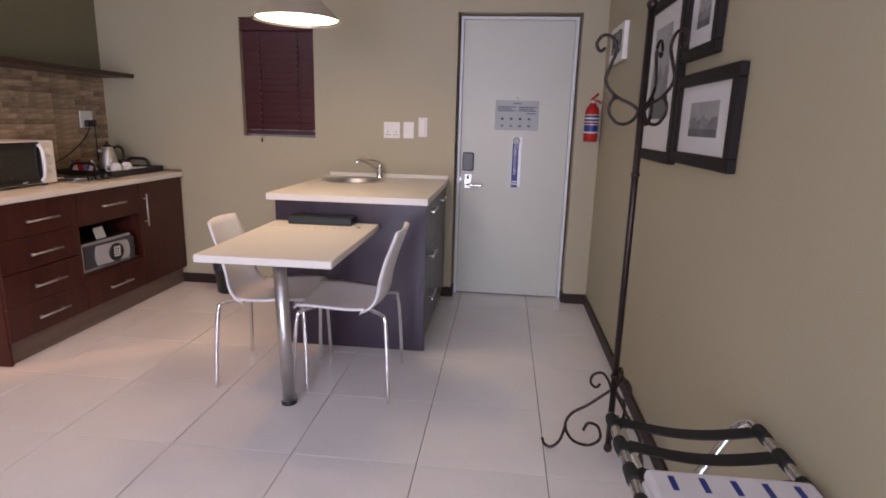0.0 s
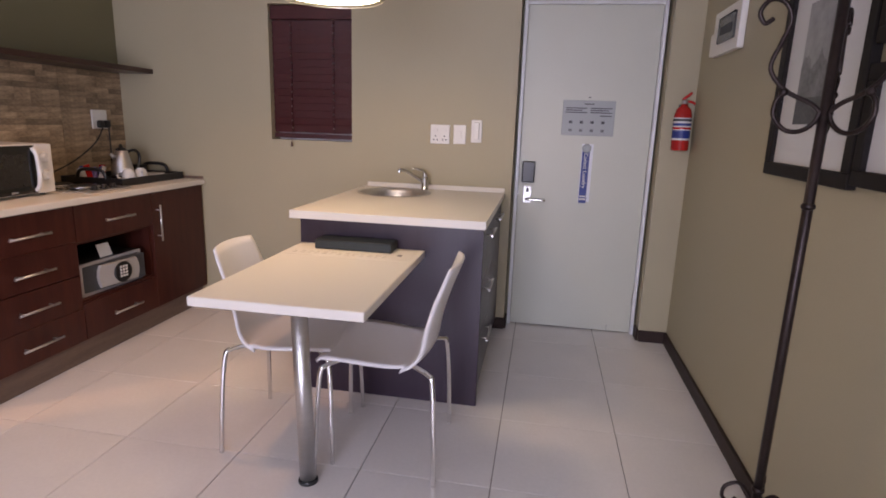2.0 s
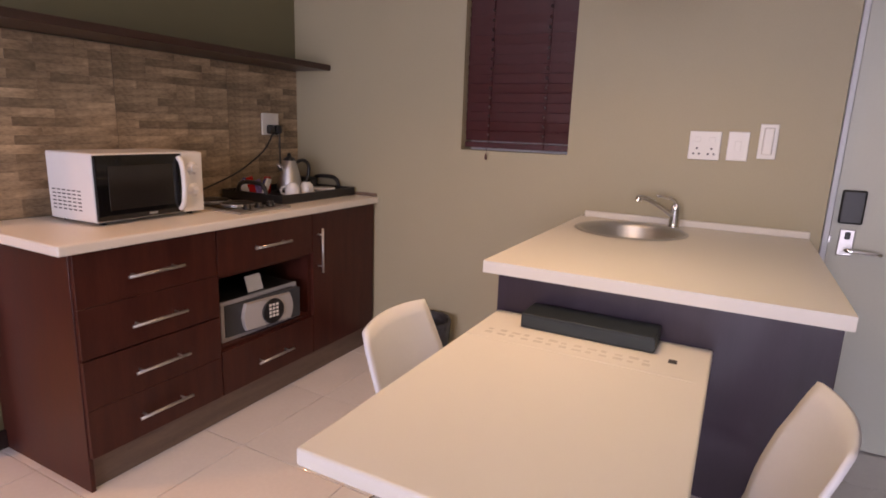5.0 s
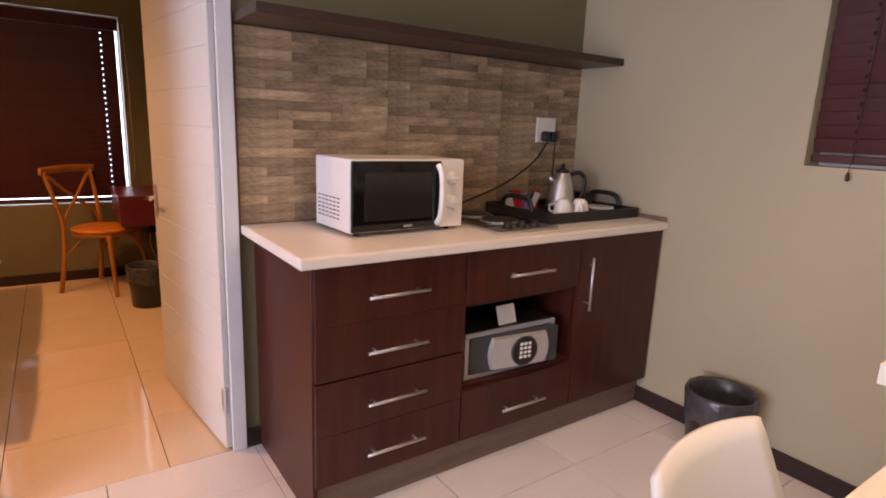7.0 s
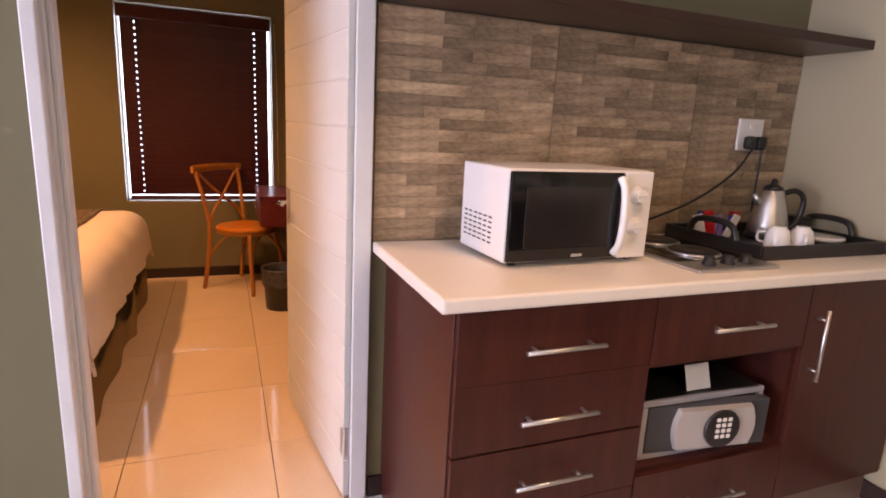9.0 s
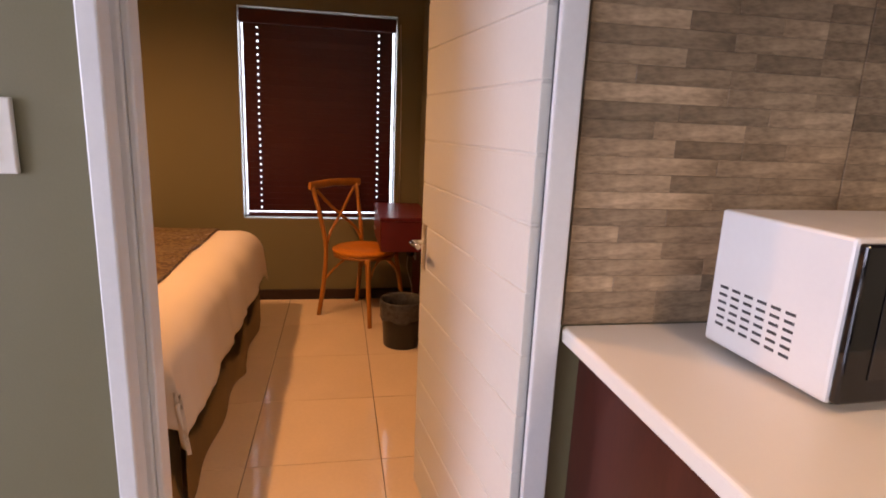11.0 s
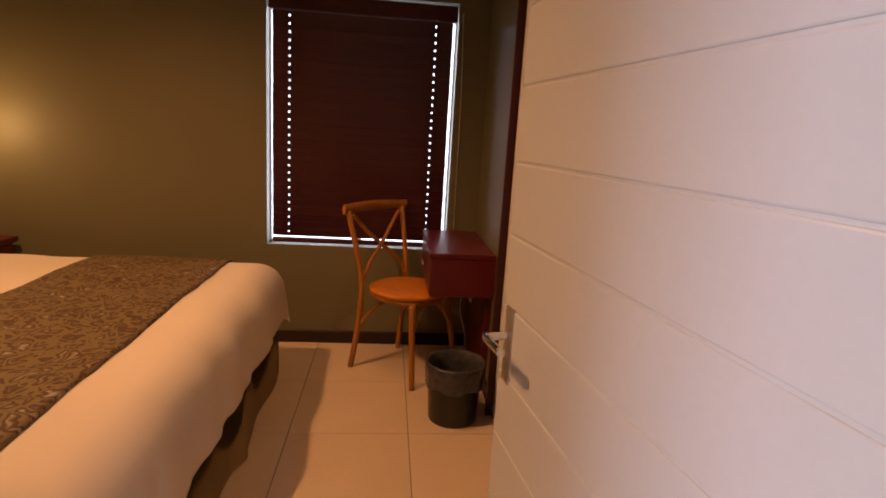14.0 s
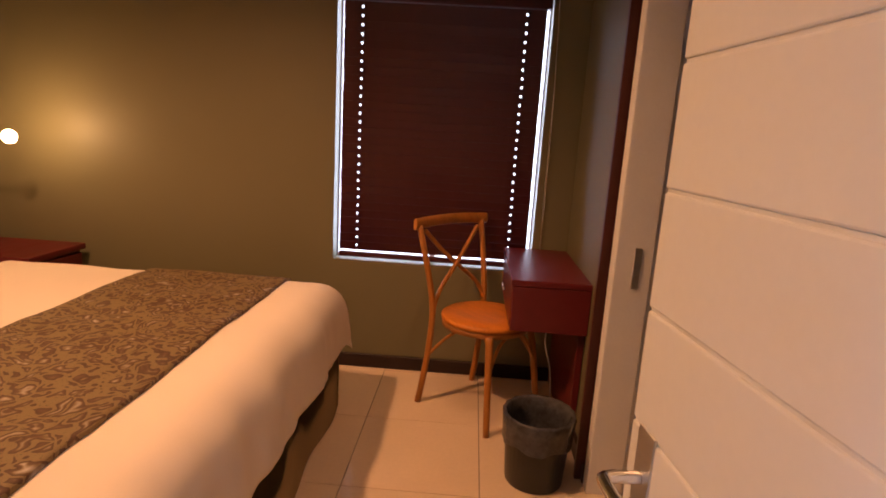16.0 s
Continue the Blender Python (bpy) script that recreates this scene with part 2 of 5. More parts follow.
def part(name, bm, material, parent=None, label="", place=None):
    me = bpy.data.meshes.new(name)
    bmesh.ops.recalc_face_normals(bm, faces=bm.faces[:])
    bm.to_mesh(me)
    bm.free()
    me.materials.append(material)
    ob = new(name, me)
    if parent is not None:
        ob.parent = parent
    if place is not None:
        ob.matrix_basis = place
    if label:
        tagged(ob, label)
    return ob


def thing(name, x, y, z, label, category, rz=0, group="", kind=""):
    ob = new(name)
    ob.empty_display_size = 0.1
    ob.matrix_basis = pose(x, y, z, 0, 0, rz)
    return tagged(ob, label, category, group, kind)


def solo(name, bm, material, label, category, place=None, group="", kind=""):
    return tagged(part(name, bm, material, None, "", place), label, category, group, kind)


def structure(name, bm, material, label, category="wall"):
    return tagged(part(name, bm, material), label, category, "", "structure")


def wall_x(name, x0, x1, ya, yb, zt, openings, material, label):
    """A wall along y between x0 and x1, with openings (y0, y1, z0, z1) cut through."""
    bm = nb()
    cuts = sorted(openings)
    y = ya
    for a, b, z0, z1 in cuts:
        bx(bm, x0, x1, y, a, 0, zt)
        if z0 > 0:
            bx(bm, x0, x1, a, b, 0, z0)
        bx(bm, x0, x1, a, b, z1, zt)
        y = b
    bx(bm, x0, x1, y, yb, 0, zt)
    return structure(name, bm, material, label)


def wall_y(name, y0, y1, xa, xb, zt, openings, material, label):
    bm = nb()
    x = xa
    for a, b, z0, z1 in sorted(openings):
        bx(bm, x, a, y0, y1, 0, zt)
        if z0 > 0:
            bx(bm, a, b, y0, y1, 0, z0)
        bx(bm, a, b, y0, y1, z1, zt)
        x = b
    bx(bm, x, xb, y0, y1, 0, zt)
    return structure(name, bm, material, label)


def writing(text, size, material, parent, place, name="lettering"):
    cu = bpy.data.curves.new(name, "FONT")
    cu.body, cu.size, cu.extrude, cu.align_x, cu.align_y = text, size, 0.0004, "CENTER", "CENTER"
    tmp = bpy.data.objects.new("tmp", cu)
    scene.collection.objects.link(tmp)
    bpy.context.view_layer.update()
    me = bpy.data.meshes.new_from_object(tmp)
    bpy.data.objects.remove(tmp)
    me.name = name
    me.materials.clear()
    me.materials.append(material)
    ob = new(name, me)
    ob.parent, ob.matrix_basis = parent, place
    return ob


# ---- structure ----
XE, YN, XK, HT = 1.606, 5.98, -2.150, 2.62     # east wall, north wall, kitchen wall, ceiling height
BX, BY, BS = -5.15, 4.385, 1.28                # bedroom window wall, bedroom north wall, bedhead wall
XB = XK - 0.155                               # bedroom side of the kitchen wall
D0, D1, DH = 3.415, 4.250, 2.08               # bedroom doorway, with its frame
structure("floor", bx(nb(), BX - 0.15, XE + 0.15, -1.35, YN + 0.35, -0.12, -0.006), M_grout, "grey grouted bed under the floor tiles", "floor")
structure("ceiling", bx(nb(), BX - 0.15, XE + 0.15, -1.35, YN + 0.35, HT, HT + 0.1), M_ceil, "plain white painted ceiling", "ceiling")
wall_y("wall_north", YN, YN + 0.16, XK, XE, HT, [(-1.035, -0.475, 1.183, 2.03), (0.575, 1.436, 0, 2.075)], M_beige, "beige painted wall with entrance door and blind")
wall_x("wall_east", XE, XE + 0.15, -1.2, YN + 0.16, HT, [], M_beige, "plain beige painted wall hung with pictures")
wall_y("wall_south", -1.35, -1.2, XK, XE, HT, [(-1.1, 1.3, 0.05, 2.2)], M_beige, "beige painted wall with glazed patio door")
wall_x("wall_west", XB, XK, -1.2, YN + 0.16, HT, [(D0, D1, 0, DH)], M_olive, "olive painted wall with doorway to bedroom")
wall_x("wall_bedroom_west", BX - 0.15, BX, BS, BY + 1.3, HT, [(3.165, 4.205, 0.595, 1.985)], M_olive, "olive painted bedroom wall with window")
wall_y("wall_bedroom_north", BY, BY + 0.11, BX, XB, HT, [(-4.22, -3.35, 0, 2.08)], M_olive, "olive painted bedroom wall with side doorway")
wall_y("wall_bedroom_south", BS - 0.15, BS, BX, XB, HT, [], M_olive, "olive painted wall behind the bedhead")
wall_y("wall_side_room", BY + 1.2, BY + 1.3, BX, XB, HT, [], M_olive, "plain wall closing the side room")
wall_y("wall_lobby_end", YN + 0.30, YN + 0.34, 0.3, 1.7, HT, [], M_beige, "plain wall behind the entrance door")


def skirting(name, x0, x1, y0, y1):
    structure(name, bx(nb(), x0, x1, y0, y1, 0, 0.075, 0.003), M_skirt, "dark brown stained timber skirting board", "baseboard")


skirting("baseboard_east", XE - 0.016, XE, -1.2, YN - 0.016)
skirting("baseboard_north_a", 1.436, XE, YN - 0.016, YN)
skirting("baseboard_north_b", 0.5, 0.575, YN - 0.016, YN)
skirting("baseboard_north_c", -1.62, -0.42, YN - 0.016, YN)
skirting("baseboard_west_a", XK, XK + 0.016, D1 + 0.012, 4.32)
skirting("baseboard_west_b", XK, XK + 0.016, -1.2, D0 - 0.012)
skirting("baseboard_bedroom_west", BX, BX + 0.016, BS, BY - 0.016)
skirting("baseboard_bedroom_north_a", BX, -4.235, BY - 0.016, BY)
skirting("baseboard_bedroom_north_b", -3.335, XB, BY - 0.016, BY)
skirting("baseboard_bedroom_east", XB - 0.016, XB, BS, D0 - 0.012)
skirting("baseboard_side_room", BX, XB, BY + 1.184, BY + 1.2)
# reveal skirting returns beside the entrance door
skirting("baseboard_reveal_a", 0.575, 0.590, YN, YN + 0.10)
skirting("baseboard_reveal_b", 1.422, 1.436, YN, YN + 0.10)


def door_frame(name, axis, a0, a1, c0, c1, top, w=0.05, label="white painted timber door frame"):
    """A door lining; axis 'y': it stands in a wall along y."""
    root = tagged(new(name), label, "door frame", "", "structure")
    for nm, p0, p1, z0, z1 in (("jamb", a0, a0 + w, 0, top), ("jamb", a1 - w, a1, 0, top), ("head", a0 + w, a1 - w, top - w, top)):
        bm = nb()
        for q0, q1, inset in ((c0, c0 + (c1 - c0) * 0.55, 0), (c0 + (c1 - c0) * 0.55, c1, 0.012)):
            i0 = inset if (nm == "jamb" and p0 == a1 - w) else 0
            i1 = inset if (nm == "jamb" and p0 == a0) else 0
            if axis == "y":
                bx(bm, q0, q1, p0 + i0, p1 - i1, z0, z1, 0.004, 2)
            else:
                bx(bm, p0 + i0, p1 - i1, q0, q1, z0, z1, 0.004, 2)
        part(nm, bm, M_frame, root)
    return root


fr = door_frame("door_frame_bedroom", "y", D0, D1, XB - 0.012, XK + 0.004, DH, 0.028)
for a0, a1 in ((D0 - 0.004, D0 + 0.030), (D1 - 0.050, D1 + 0.004)):
    part("architrave", bx(nb(), XK + 0.004, XK + 0.02, a0, a1, 0, DH + 0.004, 0.004, 2), M_frame, fr)
part("architrave", bx(nb(), XK + 0.004, XK + 0.02, D0 + 0.030, D1 - 0.050, DH - 0.056, DH + 0.004, 0.004, 2), M_frame, fr)
# added black strip that keeps the gap on the hinge side dark
part("door_gap_strip", bx(nb(), XK - 0.003, XK + 0.0035, D1 - 0.049, D1 - 0.029, 0.0, DH - 0.03), M_black, fr, "black strip added to darken the hinge-side gap")
part("door_stop", bx(nb(), XB + 0.02, XB + 0.075, D0 + 0.028, D0 + 0.042, 0, DH - 0.03, 0.003), M_frame, fr)
part("strike_plate", bx(nb(), XB - 0.006, XB + 0.016, D0 + 0.024, D0 + 0.0305, 0.81, 0.97, 0.002), M_steel, fr, "brushed steel strike plate")
fr2 = door_frame("door_frame_side_room", "x", -4.235, -3.335, BY - 0.012, BY + 0.22, 2.09, 0.06)
part("strike_plate", bx(nb(), -4.182, -4.170, BY + 0.05, BY + 0.075, 0.80, 0.94, 0.002), M_steel, fr2, "brushed steel strike plate")
door_frame("door_frame_entrance", "x", 0.59, 1.422, YN + 0.10, YN + 0.165, 2.065, 0.022)

# patio door behind the start of the walk
pd = tagged(new("patio_door"), "glazed patio door with white frame", "door", "", "structure")
for x0, x1, z0, z1 in ((-1.1, -1.03, 0.05, 2.2), (1.23, 1.3, 0.05, 2.2), (0.06, 0.14, 0.05, 2.2), (-1.03, 1.23, 2.13, 2.2), (-1.03, 1.23, 0.05, 0.12)):
    part("frame_bar", bx(nb(), x0, x1, -1.31, -1.25, z0, z1, 0.004), M_frame, pd)

# ---- kitchen ----
CF = -1.585                                  # cabinet front plane
TOP = 0.892


def bar_handle(parent, p0, p1, out):
    """A steel bar handle on two posts."""
    p0, p1, out = Vector(p0), Vector(p1), Vector(out)
    h = tube(nb(), [p0 + out, p1 + out], 0.006, 10)
    d = (p1 - p0) * 0.14
    for q in (p0 + d, p1 - d):
        tube(h, [q, q + out], 0.0045, 8)
    return part("handle", h, M_steel, parent, "brushed steel bar handle")


def front(parent, name, y0, y1, z0, z1, gap=0.0008):
    return part(name, bx(nb(), 0.0, 0.018, y0 + 0.0015, y1 - 0.0015, z0 + gap, z1 - gap, 0.0008), M_wood, parent)


def cabinet(name, y0, y1, label, side_left=False, niche=None):
    c = thing(name, CF, 0, 0, label, "cabinet")
    b = nb()
    zb, zt = 0.130, TOP - 0.037
    bx(b, -0.57, -0.001, y0, y0 + 0.016, zb, zt)
    bx(b, -0.57, -0.001, y1 - 0.016, y1, zb, zt)
    bx(b, -0.57, -0.555, y0, y1, zb, zt)
    bx(b, -0.555, -0.001, y0 + 0.016, y1 - 0.016, zb, zb + 0.016)
    part("body", b, M_wood, c)
    for z in (niche or ()):
        part("shelf_board", bx(nb(), -0.555, -0.001, y0 + 0.016, y1 - 0.016, z - 0.008, z + 0.008), M_wood, c)
    return c


u1 = cabinet("drawer_unit", 4.325, 4.866, "mahogany drawer unit with steel bar handles")
dz = (0.132, 0.309, 0.486, 0.667, 0.853)
for z0, z1, hz in zip(dz, dz[1:], (0.220, 0.396, 0.571, 0.750)):
    d = front(u1, "drawer", 4.312, 4.866, z0 + (0.005 if abs(z0 - 0.486) < 0.001 else 0), z1)
    bar_handle(d, (0.018, 4.475, hz), (0.018, 4.695, hz), (0.032, 0, 0))
part("side_panel", bx(nb(), -0.59, 0.0, 4.309, 4.325, 0.0, TOP - 0.037, 0.0015), M_wood, u1)
u2 = cabinet("safe_unit", 4.868, 5.440, "mahogany cabinet with open niche holding safe", niche=(0.336, 0.652))
for z0, z1, hz in ((0.132, 0.330, 0.222), (0.658, 0.853, 0.752)):
    d = front(u2, "drawer", 4.868, 5.440, z0, z1)
    bar_handle(d, (0.018, 5.045, hz), (0.018, 5.265, hz), (0.032, 0, 0))
u3 = cabinet("cupboard_unit", 5.442, 5.965, "mahogany cupboard with one tall door")
d = front(u3, "door", 5.442, 5.965, 0.132, 0.853)
bar_handle(d, (0.018, 5.482, 0.553), (0.018, 5.482, 0.777), (0.032, 0, 0))
solo("kitchen_plinth", bx(nb(), CF - 0.035, CF - 0.02, 4.326, 5.965, 0.0, 0.129, 0.001), M_plinth, "brown wood-grain kick board under cabinets", "plinth")
wt = nb()
bx(wt, XK + 0.002, CF + 0.042, 4.262, YN - 0.002, TOP - 0.036, TOP, 0.008, 3)
solo("kitchen_worktop", wt, M_top, "white postformed worktop over mahogany cabinets", "worktop")
solo("worktop_upstand", bx(nb(), XK + 0.02, CF + 0.03, YN - 0.014, YN - 0.002, TOP, TOP + 0.018, 0.002), M_plinth, "narrow wood strip at worktop end", "trim")

# safe in the niche
sf = thing("safe", CF - 0.02, 5.132, 0.3445, "grey steel room safe with black keypad, ajar", "safe", rz=-2)
M_case = mat("light_grey_safe_steel", (0.36, 0.35, 0.36), 0.42, vary=0.05)
case = nb()
bx(case, -0.34, -0.325, -0.220, 0.220, 0.001, 0.180)
for a0, a1, b0, b1 in ((-0.220, 0.220, 0.001, 0.016), (-0.220, 0.220, 0.166, 0.180), (-0.220, -0.204, 0.016, 0.166), (0.204, 0.220, 0.016, 0.166)):
    bx(case, -0.325, -0.013, a0, a1, b0, b1)
part("case", case, M_black, sf, "black steel case")
rim = nb()
for a0, a1, b0, b1 in ((-0.222, 0.222, 0.0, 0.018), (-0.222, 0.222, 0.164, 0.182), (-0.222, -0.203, 0.018, 0.164), (0.203, 0.222, 0.018, 0.164)):
    bx(rim, -0.012, 0.0, a0, a1, b0, b1, 0.002)
part("front_rim", rim, M_case, sf, "light grey steel front rim")
sd = part("door", bx(nb(), -0.026, 0.002, 0.004, 0.412, 0.018, 0.164, 0.003, 2), mat("dark_grey_safe_door", (0.05, 0.055, 0.065), 0.4), sf, "dark grey steel door")
sd.matrix_basis = pose(-0.004, -0.203, 0, 0, 0, -5.5)
badge = nb()
prof = [(0.098, 0.026), (0.086, 0.06), (0.082, 0.09), (0.086, 0.12), (0.098, 0.154), (0.345, 0.154), (0.357, 0.12), (0.361, 0.09), (0.357, 0.06), (0.345, 0.026)]
lo = [badge.verts.new((0.002, y, z)) for y, z in prof]
hi = [badge.verts.new((0.018, 0.2215 + (y - 0.2215) * 0.97, 0.09 + (z - 0.09) * 0.94)) for y, z in prof]
badge.faces.new(hi)
for k in range(len(prof)):
    j = (k + 1) % len(prof)
    badge.faces.new((lo[k], lo[j], hi[j], hi[k]))
part("badge", badge, mat("silver_safe_panel", (0.50, 0.49, 0.48), 0.38, 0.3, vary=0.03), sd, "brushed steel panel")
kp = nb()
lathe(kp, [(0.058, 0.0), (0.060, 0.006), (0.054, 0.010)], 28)
bmesh.ops.transform(kp, matrix=Matrix.Translation((0.0175, 0.238, 0.09)) @ Matrix.Rotation(radians(90), 4, "Y"), verts=kp.verts[:])
part("keypad", kp, M_black, sd, "round black keypad")
for r in range(4):
    for c in range(3):
        part("key", bx(nb(), 0.0265, 0.030, 0.238 - 0.026 + c * 0.019, 0.238 - 0.012 + c * 0.019, 0.115 - r * 0.0175, 0.127 - r * 0.0175, 0.002), M_switch, sd)
solo("folded_card", bx(nb(), -0.001, 0.001, -0.045, 0.045, 0.0, 0.075, m=Matrix.Rotation(radians(-18), 4, "Y")), M_paper, "white instruction card standing on the safe", "card",
     pose(CF - 0.05, 5.13, 0.5275))

# shelf over the backsplash
solo("wall_shelf", bx(nb(), XK + 0.002, -1.883, 4.262, YN - 0.002, 1.585, 1.616, 0.002), M_shelf, "long dark brown floating shelf above tiled backsplash", "shelf")


# microwave
def microwave():
    o = thing("microwave", -1.772, 4.747, TOP, "white microwave oven with black glass door", "microwave", rz=2)
    w, h, d = 0.232, 0.262, 0.27
    part("body", bx(nb(), -d, 0.0, -w, w, 0.012, h, 0.006, 2), M_mwwhite, o)
    for sx in (-0.24, -0.03):
        for sy in (-0.19, 0.19):
            part("foot", lathe(nb(), [(0.012, 0), (0.014, 0.012)], 12, (sx, sy, 0)), M_black, o)
    dr = part("door", bx(nb(), 0.001, 0.016, -w + 0.002, 0.128, 0.018, h - 0.006, 0.004, 2), M_glassblk, o, "black glass door")
    part("window", bx(nb(), 0.0162, 0.018, -0.185, 0.085, 0.055, h - 0.045, 0.0006), mat("smoked_mesh_window", (0.02, 0.018, 0.017), 0.12), dr)
    hd = nb()
    pts = [(0.016, 0.113, 0.03), (0.034, 0.117, 0.06), (0.039, 0.119, h * 0.5), (0.034, 0.117, h - 0.05), (0.016, 0.113, h - 0.02)]
    tube(hd, smooth_path(pts, 5), 0.011, 10)
    part("handle", hd, M_mwwhite, dr, "white curved handle")
    pn = part("control_panel", bx(nb(), 0.001, 0.016, 0.130, w - 0.001, 0.014, h - 0.002, 0.004, 2), M_mwwhite, o)
    for z in (0.195, 0.105):
        k = nb()
        lathe(k, [(0.027, 0), (0.027, 0.004), (0.020, 0.006), (0.019, 0.018), (0.017, 0.020)], 24)
        bx(k, -0.003, 0.003, -0.018, 0.018, 0.018, 0.024, 0.001)
        bmesh.ops.transform(k, matrix=Matrix.Translation((0.016, 0.178, z)) @ Matrix.Rotation(radians(90), 4, "Y"), verts=k.verts[:])
        part("dial", k, M_mwwhite, pn, "white rotary dial")
    for r in range(6):
        for c in range(6):
            part("vent_slot", bx(nb(), -0.245 + c * 0.030, -0.225 + c * 0.030, -w - 0.0006, -w + 0.001, 0.05 + r * 0.014, 0.055 + r * 0.014), M_ink, o)
    bars = nb()
    bx(bars, 0.0165, 0.0172, -0.030, 0.006, 0.026, 0.034)
    part("badge", bars, M_plaque, dr)


microwave()
# cable, socket and plugs on the backsplash
so = thing("double_socket", XK + 0.012, 5.745, 1.275, "white double wall socket with two black plugs", "socket")
part("plate", bx(nb(), 0.0, 0.012, -0.062, 0.062, -0.06, 0.06, 0.003, 2), M_switch, so)
for y in (-0.032, -0.004):
    part("rocker", bx(nb(), 0.012, 0.016, y - 0.010 + 0.03, y + 0.008 + 0.03, 0.018, 0.040, 0.001), M_switch, so)
for y in (-0.016, 0.036):
    q = nb()
    bx(q, 0.012, 0.045, y - 0.023, y + 0.023, -0.055, -0.005, 0.012, 3)
    part("plug", q, M_black, so, "black moulded plug")
cb = nb()
tube(cb, smooth_path([(XK + 0.05, 5.735, 1.225), (XK + 0.05, 5.66, 1.13), (XK + 0.045, 5.50, 1.03), (XK + 0.05, 5.33, 0.97), (XK + 0.06, 5.15, 0.925), (XK + 0.10, 5.0, 0.914)], 8), 0.0045, 8)
solo("microwave_cable", cb, M_black, "black mains cable drooping across tiled backsplash", "cable")
cb = nb()
tube(cb, smooth_path([(XK + 0.05, 5.785, 1.225), (XK + 0.05, 5.785, 1.08), (XK + 0.06, 5.775, 0.98), (XK + 0.11, 5.76, 0.935)], 8), 0.0045, 8)
solo("kettle_cable", cb, M_black, "black mains cable hanging to the kettle", "cable")


def hob():
    o = thing("hob", -1.835, 5.185, TOP, "stainless steel two-plate hob set in worktop", "hob")
    part("tray", bx(nb(), -0.23, 0.23, -0.155, 0.155, 0.0, 0.012, 0.005, 2), M_steel, o)
    part("surface", bx(nb(), -0.215, 0.135, -0.14, 0.14, 0.012, 0.0145, 0.001), M_glassblk, o)
    for x in (-0.12, 0.05):
        pl = part("hot_plate", lathe(nb(), [(0.075, 0.0), (0.075, 0.010), (0.068, 0.013), (0.02, 0.013), (0.015, 0.011)], 28, (x, 0, 0.013)), M_black, o, "black cast hot plate")
        part("rim", lathe(nb(), [(0.078, 0.0), (0.082, 0.006), (0.076, 0.009)], 28, (x, 0, 0.0125)), M_steel, pl)
    for y in (-0.07, 0.0, 0.07):
        part("knob", lathe(nb(), [(0.020, 0), (0.021, 0.004), (0.016, 0.008), (0.015, 0.022), (0.012, 0.024)], 20, (0.18, y, 0.012)), M_black, o, "black control knob")


hob()


def tea_tray():
    o = thing("tea_tray", -1.905, 5.665, TOP, "black wooden tea tray with handle ends", "tray")
    b = nb()
    bx(b, -0.20, 0.20, -0.278, 0.278, 0.0, 0.01)
    part("base", b, M_black, o)
    for x0, x1 in ((-0.21, -0.198), (0.198, 0.21)):
        part("side", bx(nb(), x0, x1, -0.290, 0.290, 0.0, 0.045, 0.002), M_black, o)
    for y0, y1 in ((-0.290, -0.278), (0.278, 0.290)):
        e = part("end", bx(nb(), -0.198, 0.198, y0, y1, 0.0, 0.045, 0.002), M_black, o)
        ym = (y0 + y1) / 2
        g = smooth_path([(-0.10, ym, 0.04), (-0.075, ym, 0.085), (0, ym, 0.095), (0.075, ym, 0.085), (0.10, ym, 0.04)], 6)
        part("handle", tube(nb(), g, 0.011, 8), M_black, e)


tea_tray()


def kettle():
    o = thing("kettle", -1.97, 5.72, TOP + 0.011, "small steel kettle with black handle and lid", "kettle", rz=70)
    part("body", lathe(nb(), [(0.066, 0.018), (0.070, 0.025), (0.066, 0.06), (0.050, 0.13), (0.036, 0.175), (0.030, 0.18)], 32), M_steel, o)
    part("base", lathe(nb(), [(0.074, 0.0), (0.076, 0.006), (0.074, 0.018), (0.066, 0.020)], 28), M_black, o)
    part("lid", lathe(nb(), [(0.034, 0.178), (0.030, 0.190), (0.012, 0.198), (0.010, 0.214), (0.004, 0.22)], 24), M_black, o)
    part("handle", tube(nb(), smooth_path([(0.035, 0, 0.165), (0.085, 0, 0.178), (0.118, 0, 0.15), (0.115, 0, 0.09), (0.09, 0, 0.045), (0.066, 0, 0.04)], 6), 0.010, 10), M_black, o)
    sp = nb()
    tube(sp, [(-0.045, 0, 0.13), (-0.068, 0, 0.158)], 0.018, 10, 0.009)
    part("spout", sp, M_steel, o)


kettle()


def cup(x, y, rx):
    o = thing("cup", x, y, TOP + 0.011, "white porcelain cup upside down on tea tray", "cup", group="cups on the tea tray", rz=rx)
    part("bowl", lathe(nb(), [(0.041, 0.0), (0.042, 0.004), (0.038, 0.045), (0.030, 0.068), (0.022, 0.072), (0.021, 0.078), (0.018, 0.078)], 28), M_mwwhite, o)
    part("handle", tube(nb(), smooth_path([(0.040, 0, 0.018), (0.062, 0, 0.022), (0.062, 0, 0.048), (0.036, 0, 0.055)], 5), 0.005, 8), M_mwwhite, o)


cup(-1.79, 5.55, 200)
cup(-1.775, 5.640, 320)
solo("saucer_stack", lathe(nb(), [(0.035, 0.0), (0.045, 0.004), (0.07, 0.014), (0.072, 0.02), (0.07, 0.026), (0.045, 0.024)], 28), M_mwwhite, "white saucers stacked in the tray", "saucers", pose(-1.86, 5.87, TOP + 0.011))
bxs = thing("sachet_box", -2.03, 5.905, TOP + 0.011, "black slotted box for sachets on tray", "box")
part("box", bx(nb(), -0.075, 0.075, -0.035, 0.035, 0.0, 0.075, 0.004), M_black, bxs)
